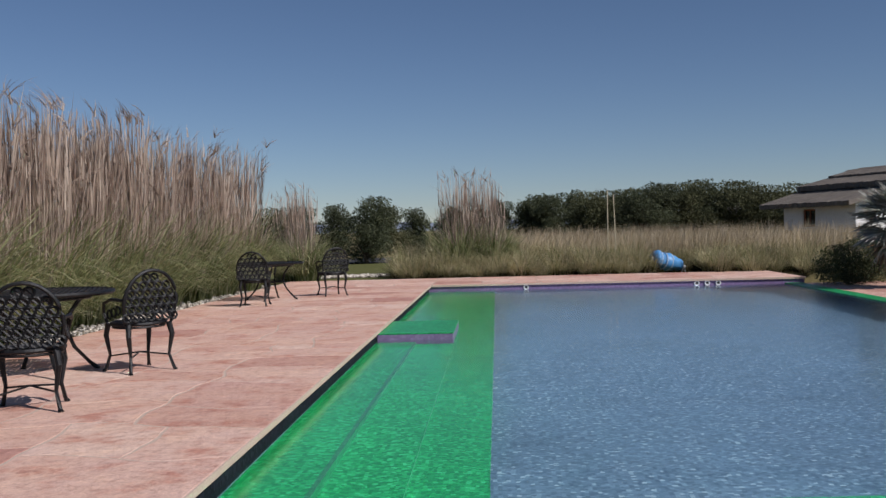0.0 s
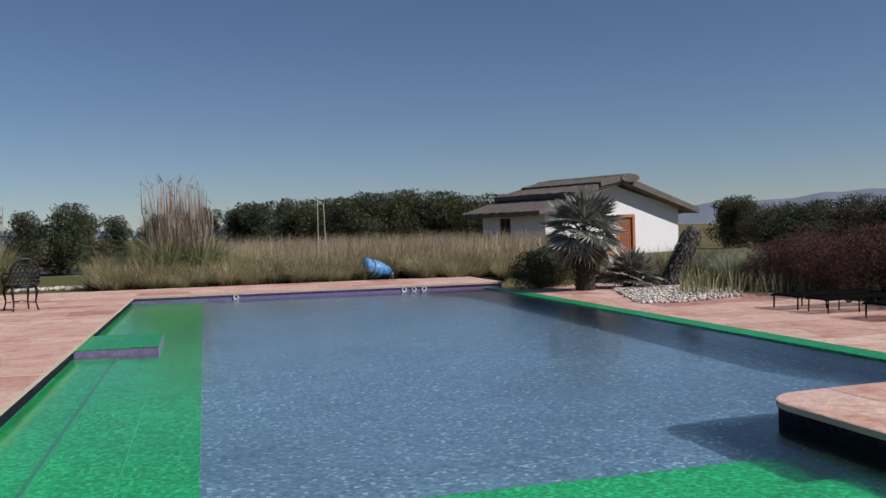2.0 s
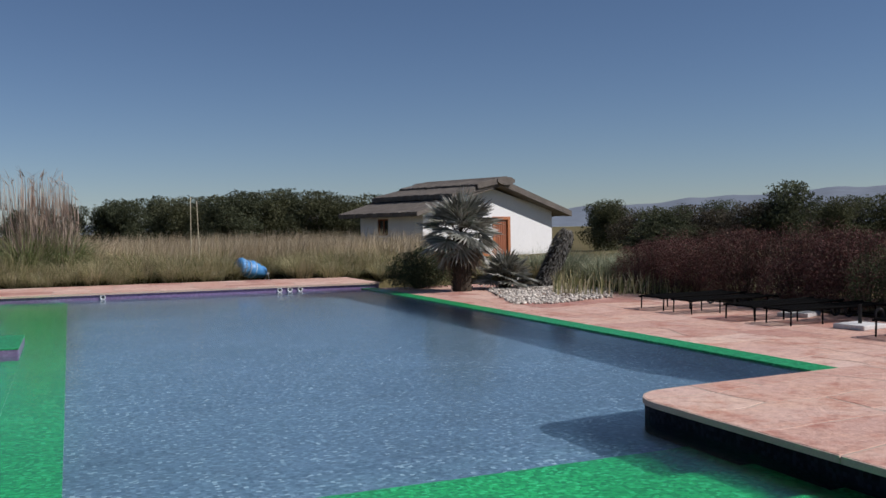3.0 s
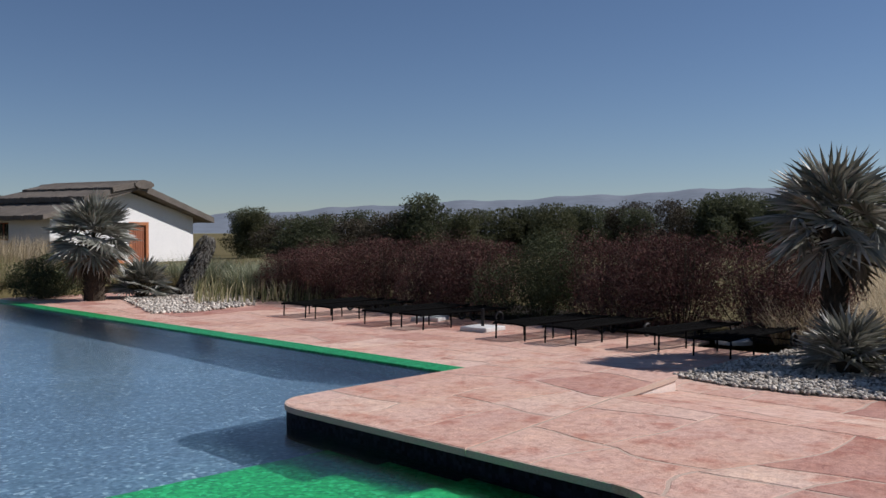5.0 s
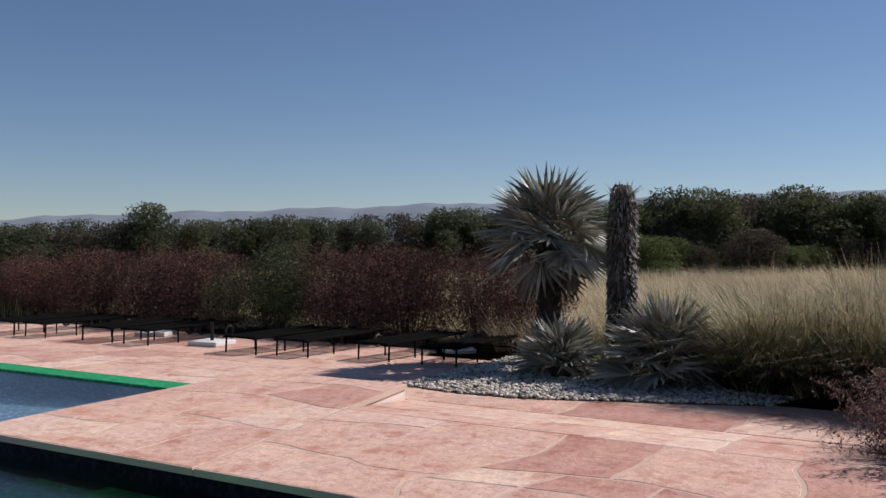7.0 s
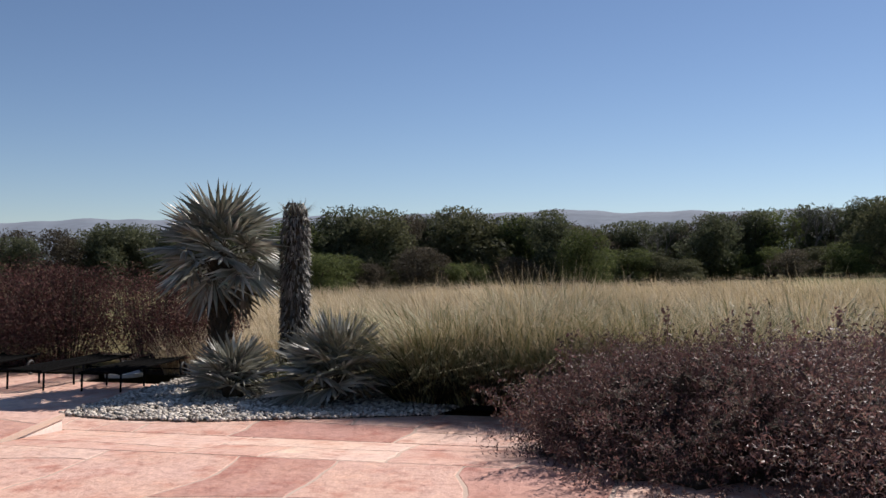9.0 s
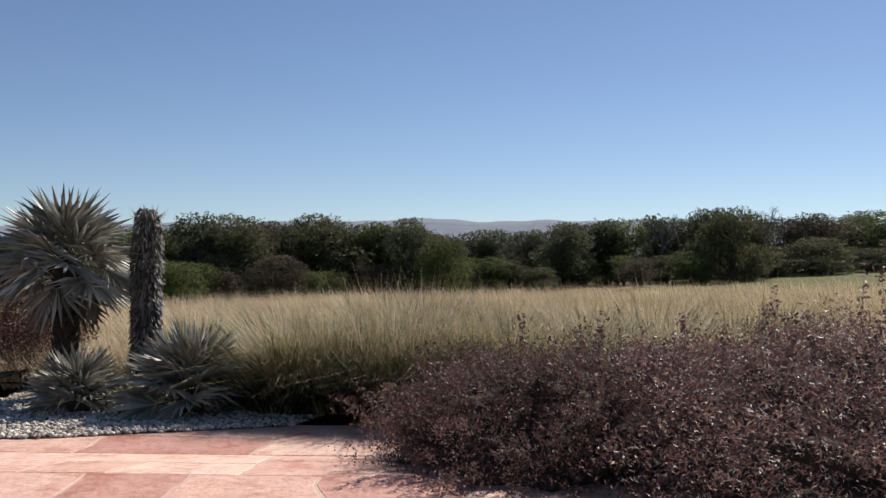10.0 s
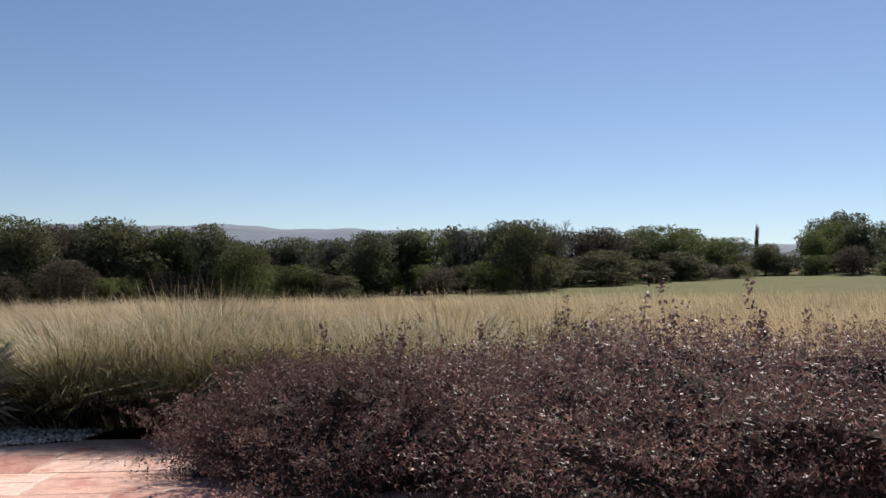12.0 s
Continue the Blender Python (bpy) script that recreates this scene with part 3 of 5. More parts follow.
# ---- plants ----
def pampas(seed, tall, spread, leaves=1700, stalks=230):
    """A clump of pampas grass: a mound of arching leaves and upright dry stalks with thin plumes."""
    global rng
    rng = np.random.default_rng(seed)
    clump = thing("pampas_grass", "tall tan pampas grass with green arching leaves", "grass", "pampas grass by the pool")
    a = rng.uniform(0, math.tau, leaves)
    r = spread * 0.34 * np.sqrt(rng.random(leaves))
    base = np.stack([np.cos(a) * r, np.sin(a) * r, 0 * a], 1)
    b = a + rng.normal(0, 0.5, leaves)
    reach = spread * rng.uniform(0.14, 0.44, leaves)
    v, f = blades(base, tall * (0.42 + 0.62 * rng.random(leaves) ** 1.3), rng.uniform(0.02, 0.04, leaves), np.stack([np.cos(b), np.sin(b)], 1) * reach[:, None], rng.uniform(0.9, 1.85, leaves), 5)
    part("leaf_mound", mesh_of("leaf_mound", v, f), PAMPAS_LEAF, clump, "green arching leaves")
    a = rng.uniform(0, math.tau, stalks)
    r = spread * 0.36 * np.sqrt(rng.random(stalks))
    base = np.stack([np.cos(a) * r, np.sin(a) * r, 0 * a + tall * 0.1], 1)
    h = tall * (0.88 - 0.4 * rng.random(stalks) ** 1.4)
    lean = np.stack([np.cos(a), np.sin(a)], 1) * (0.14 * r + rng.uniform(0.0, 0.14, stalks))[:, None] + rng.normal(0, 0.07, (stalks, 2)) + np.array([0.06, 0.02])
    one = blades(base, h, rng.uniform(0.012, 0.022, stalks), lean, rng.uniform(0, 0.15, stalks), 3)
    head = base + np.concatenate([lean * 0.66, (h * 0.66)[:, None]], 1)
    two = blades(head, h * 0.36, rng.uniform(0.018, 0.036, stalks), lean * 0.5 + rng.normal(0, 0.06, (stalks, 2)), rng.uniform(0, 0.25, stalks), 3)
    k = stalks * 2
    i = rng.integers(0, stalks, k)
    dry = blades(base[i], h[i] * rng.uniform(0.4, 0.85, k), rng.uniform(0.012, 0.022, k), lean[i] * 1.2 + rng.normal(0, 0.2, (k, 2)), rng.uniform(0, 1.0, k), 3)
    m = stalks // 5
    i = rng.integers(0, stalks, m)
    top = base[i] + np.concatenate([lean[i] * 1.02, (h[i] * 0.96)[:, None]], 1)
    way = rng.normal(0, 0.1, (m, 2)) + np.array([0.12, 0.04])
    plume = [blades(top + rng.normal(0, 0.01, (m, 3)), rng.uniform(0.2, 0.42, m), rng.uniform(0.012, 0.026, m), way + rng.normal(0, 0.03, (m, 2)), rng.uniform(0.2, 0.9, m), 3) for _ in range(4)]
    v, f = joined(one, two, dry, *plume)
    part("stalks", mesh_of("stalks", v, f), PAMPAS_STALK, clump, "dry tan stalks and plumes")
    return clump


def spot(x, y, turn=0.0, scale=(1, 1, 1)):
    return pose(x, y, ground_z(x, y), 0, 0, turn) @ Matrix.Diagonal((*scale, 1))


PAMPAS = [pampas(21, 4.2, 2.0, 1300, 330), pampas(22, 3.95, 1.9, 1300, 300), pampas(23, 3.7, 1.7, 1100, 100)]
spots = [(0, -7.5, 11.4, 1.03), (1, -7.75, 13.1, 1.03), (0, -7.7, 15.1, 0.97), (1, -7.75, 16.9, 1.0), (0, -7.7, 18.7, 1.0), (1, -7.7, 20.5, 0.97), (0, -7.6, 22.4, 0.98), (1, -7.5, 24.2, 0.98), (0, -7.25, 25.9, 0.96)]
spots += [(1, -9.3, 12.4, 0.98), (0, -9.4, 14.6, 1.0), (1, -9.5, 17.4, 1.03), (0, -9.4, 20.0, 1.02), (1, -9.3, 22.6, 1.0), (2, -6.1, 29.6, 0.84), (2, -6.7, 30.4, 0.8), (2, -1.3, 32.0, 0.96), (2, -0.2, 32.3, 0.93), (2, -0.8, 32.9, 0.95)]
for kind, x, y, s in spots:
    put(PAMPAS[kind], spot(x, y, rnd.uniform(0, 360), (s, s, s * rnd.uniform(0.95, 1.05))))


def tuft(seed, tall, spread, count, material, label, group, droop=(0.5, 1.35), lean_way=(0, 0), wide=0.022, seeds=0.25, root=0.4, thatch=0):
    """A grass clump: bending leaves, with straighter dry seed stalks through them, and thatch, near-black blades in
    place of shade.
    """
    global rng
    rng = np.random.default_rng(seed)
    clump = thing("grass_clump", label, "grass", group)
    stalks = int(count * seeds)
    for name, n, mat, bend, high, w in (("foliage", count - stalks, material, droop, 1.0, wide), ("seed_plume", stalks, DRY_GRASS, (0.25, 0.95), 0.82, wide * 0.6), ("dead_thatch", thatch, SHADE_GRASS, (0.3, 1.2), 0.42, wide * 1.8)):
        if not n:
            continue
        a = rng.uniform(0, math.tau, n)
        r = spread * root * np.sqrt(rng.random(n))
        b = a + rng.normal(0, 0.6, n)
        reach = spread * rng.uniform(0.06, 0.42, n)
        base = np.stack([np.cos(a) * r, np.sin(a) * r, 0 * a], 1)
        lean = np.stack([np.cos(b), np.sin(b)], 1) * reach[:, None] + np.array(lean_way)
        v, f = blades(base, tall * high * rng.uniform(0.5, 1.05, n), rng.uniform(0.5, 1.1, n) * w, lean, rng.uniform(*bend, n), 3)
        part(name, mesh_of(name, v, f), mat, clump, {"seed_plume": "pale dry seed stalks", "dead_thatch": "near-black blades standing in for base shade"}.get(name, ""))
    return clump


def scatter(protos, spots):
    for x, y, s, k in spots:
        put(protos[k], pose(x, y, ground_z(x, y), 0, 0, rnd.uniform(0, 360)) @ Matrix.Diagonal((s * rnd.uniform(0.9, 1.15), s * rnd.uniform(0.9, 1.15), s * rnd.uniform(0.85, 1.15), 1)))


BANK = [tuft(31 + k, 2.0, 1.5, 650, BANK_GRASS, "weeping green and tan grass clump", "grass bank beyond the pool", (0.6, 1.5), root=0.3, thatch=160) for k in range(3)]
bank = []
for k in range(64):
    u = k / 63
    for row, deep in enumerate((29.3, 30.6, 32.2)):
        x = -3.0 + u * 13.4 + rnd.uniform(-0.25, 0.25)
        y = deep + rnd.uniform(-0.3, 0.3) - 0.06 * x
        if row == 0 and k % 2:
            continue
        if 4.7 < x < 6.2 and y < 30.9:
            continue
        bank.append((x, y, (0.58, 0.68, 0.74)[row] * (1.12 if x < -1.5 else 1) * rnd.uniform(0.78, 1.2), rnd.randrange(3)))
for k in range(26):
    bank.append((rnd.uniform(10.6, 15.5), rnd.uniform(24.0, 31), rnd.uniform(0.42, 0.6), rnd.randrange(3)))
scatter(BANK, bank)
SAGE_CLUMP = [tuft(38, 1.45, 1.5, 750, SAGE, "silvery green grass clump beside the hedge", "silvery grass clumps", (0.4, 1.2), (0, 0), 0.02, 0.15, 0.25, 120)]
scatter(SAGE_CLUMP, [(12.3 + rnd.uniform(0, 3.8), 20.8 + rnd.uniform(0, 6.5), rnd.uniform(0.62, 0.95), 0) for _ in range(24)])

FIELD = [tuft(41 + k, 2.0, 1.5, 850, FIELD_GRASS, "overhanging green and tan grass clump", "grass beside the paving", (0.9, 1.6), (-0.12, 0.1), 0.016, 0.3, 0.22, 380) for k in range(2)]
field = []
for k in range(100):
    u = rnd.random()
    d = 10.9 + 4.6 * rnd.random() ** 1.3
    az = radians(71 + u * 36)
    field.append((math.sin(az) * d, math.cos(az) * d, 0.75 + 0.35 * rnd.random(), rnd.randrange(2)))
for k in range(16):
    field.append((10.45 + rnd.uniform(0, 0.5), -0.9 + k * 0.19, 0.8 + 0.25 * rnd.random(), rnd.randrange(2)))
scatter(FIELD, [f for f in field if f[0] > 10.4 and not (f[0] < 12.6 and f[1] > 2.6)])


def meadow(name, label, count, spread, tall, material, width=0.02, lean=(0.12, 0.05)):
    """Loose grass over a stretch of ground, too fine to count."""
    pts = np.array([spread() for _ in range(count)])
    z = np.array([ground_z(*p) for p in pts])
    h = rng.uniform(0.6, 1.1, count) * tall
    tilt = rng.normal(0, 0.12, (count, 2)) + np.array(lean)
    v, f = blades(np.concatenate([pts, z[:, None]], 1), h, rng.uniform(0.6, 1.3, count) * width, tilt * h[:, None], rng.uniform(0.1, 0.9, count), 2)
    ob = part(name, mesh_of(name, v, f), material)
    return tagged(ob, label, "grass", kind="stuff")


def polar(a0, a1, d0, d1, power=1.6):
    def one():
        a, d = radians(rnd.uniform(a0, a1)), d0 + (d1 - d0) * rnd.random() ** power
        return math.sin(a) * d, math.cos(a) * d
    return one


rng = np.random.default_rng(51)
meadow("meadow_grass", "tan seeding meadow grass behind the pool", 42000, polar(-3, 20.6, 32.5, 58, 1.3), 1.75, DRY_GRASS, 0.022)
meadow("meadow_grass", "tan seeding grass over the rising field", 80000, polar(62, 131, 14.0, 41, 1.4), 0.72, DRY_GRASS, 0.016, (-0.05, 0.25))
meadow("meadow_grass", "green grass at the foot of the field", 16000, polar(66, 112, 11.8, 19, 1.2), 0.55, FIELD_GRASS, 0.014, (-0.1, 0.2))
meadow("meadow_grass", "green grass behind the hedge", 12000, polar(28, 62, 22, 44, 1.2), 0.7, BANK_GRASS, 0.025)


def shrub(seed, size, leaves, leaf, material, name, label, group, sprigs=0):
    """A rounded shrub of small leaves over a twiggy frame."""
    global rng
    rng = np.random.default_rng(seed)
    bush = thing(name, label, "shrub", group)
    sx, sy, sz = size
    lobes = [(rng.uniform(-0.32, 0.32) * sx, rng.uniform(-0.36, 0.36) * sy, sz * rng.uniform(0.2, 0.62), sx * rng.uniform(0.26, 0.36), sy * rng.uniform(0.2, 0.32), sz * rng.uniform(0.34, 0.42)) for _ in range(11)]
    p, d = blob_points(leaves, lobes, 0.4)
    keep = p[:, 2] > 0.03
    p, d = p[keep], d[keep]
    q = leaf_points(p, leaf, d, 0.25)
    part("foliage", mesh_of("foliage", *q), material, bush)
    bm = bmesh.new()
    for _ in range(26):
        x, y = rng.uniform(-0.35, 0.35) * sx, rng.uniform(-0.38, 0.38) * sy
        tube(bm, [(x * 0.3, y * 0.4, 0), (x * 0.7, y * 0.75, sz * 0.35), (x, y, sz * 0.8)], [0.012, 0.008, 0.004], 4)
    part("twig_frame", bm, BARK, bush)
    if sprigs:
        sets = []
        bm = bmesh.new()
        for _ in range(sprigs):
            x, y, h = rng.uniform(-0.4, 0.4) * sx, rng.uniform(-0.45, 0.45) * sy, sz * rng.uniform(0.12, 0.3)
            tube(bm, [(x, y, sz * 0.75), (x + 0.03, y + 0.02, sz * 0.88 + h)], [0.005, 0.003], 4)
            t = rng.random(46)
            c = np.stack([x + 0.03 * t + rng.normal(0, 0.018, 46), y + 0.02 * t + rng.normal(0, 0.018, 46), sz * 0.78 + (sz * 0.1 + h) * t], 1)
            sets.append(leaf_quads(c, leaf * 1.1))
        part("shoots", mesh_of("shoots", *joined(*sets)), material, bush, "upright leafy shoots")
        part("shoot_stems", bm, BARK, bush)
    return bush


HEDGE = [shrub(61 + k, (2.1, 2.5, 1.62), 36000, 0.05, RED_LEAF, "hedge_shrub", "dark red barberry shrub in a hedge", "hedge behind the loungers") for k in range(2)]
GREEN_SHRUB = shrub(65, (1.9, 1.8, 1.72), 24000, 0.055, GREEN_LEAF, "hedge_shrub", "dull green shrub among the red hedge", "hedge behind the loungers")
for k, y in enumerate((7.3, 8.9, 10.4, 13.4, 15.0, 16.6, 18.2, 19.8)):
    m = pose(13.45 + rnd.uniform(-0.12, 0.12), y, -0.16, 0, 0, rnd.choice((0, 180)) + rnd.uniform(-8, 8)) @ Matrix.Diagonal((1, 1, rnd.uniform(0.91, 1.03) * (0.85 if y > 18 else 1), 1))
    put(HEDGE[k % 2], m)
GREEN_SHRUB.matrix_basis = pose(13.42, 11.9, -0.16)

def mound_bush(seed, rx, ry, tall, leaves, leaf, label, shoots, material, flat=0.55):
    """A broad mounded bush down to the ground: a thick skin of small leaves over a dark shell for the shaded inside,
    with upright shoots.
    """
    global rng
    rng = np.random.default_rng(seed)
    bush = thing("barberry_bush", label, "shrub", "barberry bushes")
    def skin(a, e, deep):
        lump = 1 + 0.12 * np.sin(a * 5 + seed) * np.sin(e * 6) + 0.12 * np.sin(a * 11 + e * 9) * np.sin(a * 7 - e * 11) + 0.07 * np.sin(a * 19 - e * 13 + seed)
        k = lump * deep
        return np.stack([np.cos(a) * np.cos(e) ** 0.8 * rx * k, np.sin(a) * np.cos(e) ** 0.8 * ry * k, np.sin(e) ** flat * tall * k], -1)
    n = leaves
    tips = n // 12
    a, e = rng.uniform(0, math.tau, tips), np.arcsin(rng.random(tips) ** 0.95)
    deep = 1.04 - 0.24 * rng.random(tips) ** 1.2
    t = rng.random((tips, 12))
    root, tip = skin(a, e, deep - 0.1), skin(a, e, deep) + rng.normal(0, 0.05, (tips, 3)) + np.array([0, 0, 0.05])
    c = (root[:, None] + (tip - root)[:, None] * t[..., None]).reshape(-1, 3) + rng.normal(0, 0.017, (tips * 12, 3))
    part("foliage", mesh_of("foliage", *leaf_points(c[c[:, 2] > 0.01], leaf)), material, bush)
    # Closed dark shell in place of the shaded inside of the bush.
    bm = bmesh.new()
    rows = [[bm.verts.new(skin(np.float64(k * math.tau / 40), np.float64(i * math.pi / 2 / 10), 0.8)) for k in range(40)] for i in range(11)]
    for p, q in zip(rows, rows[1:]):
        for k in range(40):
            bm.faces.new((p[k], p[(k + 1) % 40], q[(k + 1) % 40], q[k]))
    part("shade_core", bm, BARK, bush)
    for _ in range(shoots):
        p = skin(np.float64(rng.uniform(0, math.tau)), np.float64(math.asin(rng.uniform(0.55, 1.0))), 0.96)
        h, w = rng.uniform(0.15, 0.58), rng.normal(0, 0.05, 2)
        t = rng.random(60)
        q = np.stack([p[0] + w[0] * t + rng.normal(0, 0.02, 60), p[1] + w[1] * t + rng.normal(0, 0.02, 60), p[2] - 0.08 + (h + 0.08) * t], 1)
        stem = blades(np.array([[p[0], p[1], p[2] - 0.15]]), np.array([h + 0.17]), np.array([0.012]), np.array([[w[0] + 0.001, w[1]]]), np.array([0.0]), 2)
        lv, lf = leaf_quads(q, leaf * 1.1)
        part("shoot", mesh_of("shoot", *joined(stem, (lv, np.concatenate([lf[:, :3], lf[:, [0, 2, 3]]])))), material, bush)
    return bush


NEAR_SHRUB = [mound_bush(71, 1.9, 1.9, 0.92, 115000, 0.034, "spreading dark red barberry bush beside the paving", 16, RED_LEAF_SHADED, 0.85), mound_bush(72, 2.85, 2.65, 1.10, 185000, 0.035, "dense dark red barberry bush with upright shoots", 44, RED_LEAF_SUNLIT)]
NEAR_SHRUB[0].matrix_basis = pose(7.9, -0.85, -0.14, 0, 0, 10)
NEAR_SHRUB[1].matrix_basis = pose(6.6, -3.4, -0.1, 0, 0, -5)
copy_thing(NEAR_SHRUB[1], pose(6.0, -7.2, -0.1, 0, 0, 165) @ Matrix.Diagonal((1, 1, 1.0, 1)))
dark = shrub(66, (1.7, 1.6, 1.25), 12000, 0.07, GREEN_LEAF, "evergreen_shrub", "low dark evergreen shrub beside a palm", "")
dark.matrix_basis = pose(8.75, 24.0, -0.16)


def frond_mesh(name, fingers, radius, seed, span=200):
    """One fan leaf: a stem and a fan of stiff folded fingers."""
    r = random.Random(seed)
    bm = bmesh.new()
    for k in range(fingers):
        a = radians(-span / 2 + span * k / (fingers - 1) + r.uniform(-2, 2))
        w = radius * 0.046
        l = radius * (0.8 + 0.2 * math.cos(a * 0.8)) * r.uniform(0.93, 1.04)
        dx, dy = math.sin(a), math.cos(a)
        sx, sy = dy, -dx
        def at(s, e, z):
            return bm.verts.new((dx * s + sx * e, dy * s + sy * e, z))
        dz = -0.10 * radius * r.uniform(0.4, 1.6)
        c0, c1, c2 = at(0.02, 0, 0), at(l * 0.55, 0, 0.02 * radius), at(l, 0, dz)
        l1, r1 = at(l * 0.5, -w, -0.025 * radius), at(l * 0.5, w, -0.025 * radius)
        bm.faces.new((c0, c1, l1))
        bm.faces.new((c0, r1, c1))
        bm.faces.new((l1, c1, c2))
        bm.faces.new((c1, r1, c2))
    return data_of(name, bm)


FROND_DATA = [frond_mesh("frond", 18, 0.5, 5), frond_mesh("frond", 17, 0.5, 6, 180)]


def fan_palm(label, at, trunk_h, trunk_r, fronds, scale, stem, low=-60, dead=0, squat=False):
    palm = thing("fan_palm", label, "palm", "fan palms in gravel beds", at)
    if trunk_h > 0.05:
        bm = bmesh.new()
        tube(bm, [(0, 0, -0.05), (0.02, 0, trunk_h * 0.4), (0, 0.01, trunk_h)], [trunk_r * 1.15, trunk_r, trunk_r * 0.95], 12)
        for k in range(150):
            a, z = k * 2.4, trunk_h * (k / 150)
            x, y = math.cos(a) * trunk_r, math.sin(a) * trunk_r
            tube(bm, [(x * 0.9, y * 0.9, z), (x * 1.22, y * 1.22, z + 0.06), (x * 1.32, y * 1.32, z + 0.09)], [0.022, 0.016, 0.005], 4)
        part("trunk", bm, BARK, palm, "dark trunk rough with old leaf bases")
    stems = bmesh.new()
    for k in range(fronds):
        u = (k + 0.5) / fronds
        el = radians(low + (88 - low) * u ** 0.85)
        az = k * 2.39996
        way = Vector((math.cos(az) * math.cos(el), math.sin(az) * math.cos(el), math.sin(el)))
        s = stem * rnd.uniform(0.75, 1.1)
        root = Vector((0, 0, trunk_h))
        hub = root + way * s
        tube(stems, [root, root + way * s * 0.5 + Vector((0, 0, 0.02)), hub], [0.012, 0.009, 0.007], 4)
        side = way.cross(Vector((0, 0, 1))).normalized()
        face = side.cross(way).normalized()
        turn = Matrix((side, way, face)).transposed().to_4x4()
        dying = u < dead
        m = Matrix.Translation(hub) @ turn @ pose(0, 0, 0, rnd.uniform(-25, 5), rnd.uniform(-25, 25), rnd.uniform(-8, 8)) @ Matrix.Diagonal((scale, scale, scale, 1))
        part("dead_frond" if dying else "frond", FROND_DEAD if dying else FROND_DATA[k % 2], FROND, palm, "dry brown fan leaf" if dying else "", m)
    part("stem_core", stems, BARK, palm)
    return palm


FROND_DEAD = frond_mesh("dead_frond", 18, 0.5, 8, 150)
FROND_DEAD.materials.append(DEAD_FROND)
fan_palm("fan palm with a round silvery head", pose(11.75, 5.45, -0.16), 1.68, 0.13, 32, 1.32, 0.44, -65, 0.12)
fan_palm("low silvery fan palm clump on gravel", pose(10.6, 3.45, -0.16), 0.16, 0.10, 30, 1.2, 0.38, -10)
fan_palm("small silvery fan palm on gravel", pose(10.55, 4.72, -0.16), 0.10, 0.10, 20, 0.95, 0.28, -4)
fan_palm("fan palm with a dark head beside the shed path", pose(9.3, 22.4, -0.16), 1.45, 0.22, 46, 1.45, 0.55, -65, 0.08)
fan_palm("low fan palm clump on gravel", pose(10.6, 22.6, -0.16), 0.15, 0.12, 24, 1.15, 0.45, -8)


def shaggy_trunk(label, at, tall, radius, crown=True):
    """A stout upright yucca stem clothed in dry hanging leaves, with a small spiky crown."""
    global rng
    rng = np.random.default_rng(91)
    plant = thing("yucca", label, "yucca", "", at)
    bm = bmesh.new()
    tube(bm, [(0, 0, 0), (0.01, 0, tall * 0.5), (0, 0, tall * 0.95)], [radius * 0.85, radius * 0.9, radius * 0.4], 12)
    part("stem", bm, BARK, plant)
    n = 3200
    a, z = rng.uniform(0, math.tau, n), tall * (0.03 + 0.95 * rng.random(n))
    r = radius * 0.9 * np.sqrt(1 - 0.85 * np.clip((z / tall - 0.78) / 0.22, 0, 1) ** 2)
    way = np.stack([np.cos(a), np.sin(a)], 1)
    base = np.concatenate([way * r[:, None], z[:, None]], 1)
    v, f = blades(base, -rng.uniform(0.04, 0.13, n), rng.uniform(0.014, 0.032, n), way * rng.uniform(0.015, 0.06, n)[:, None], rng.uniform(0, 0.5, n), 2)
    part("hanging_leaves", mesh_of("hanging_leaves", v, f), SHAG, plant, "grey dry hanging leaves")
    if crown:
        n = 90
        a = rng.uniform(0, math.tau, n)
        way = np.stack([np.cos(a), np.sin(a)], 1)
        v, f = blades(np.concatenate([way * radius * 0.4, np.full((n, 1), tall * 0.9)], 1), rng.uniform(0.12, 0.3, n), np.full(n, 0.02), way * rng.uniform(0.02, 0.2, n)[:, None], rng.uniform(0, 0.4, n), 2)
        part("crown", mesh_of("crown", v, f), FROND, plant, "small spiky green crown")
    return plant


shaggy_trunk("stout upright yucca stem with dry hanging leaves", pose(11.75, 4.4, -0.16), 2.45, 0.19)
shaggy_trunk("leaning yucca stem clothed in dry leaves", pose(11.6, 22.4, -0.16, 0, 28, 0), 1.75, 0.26, False)


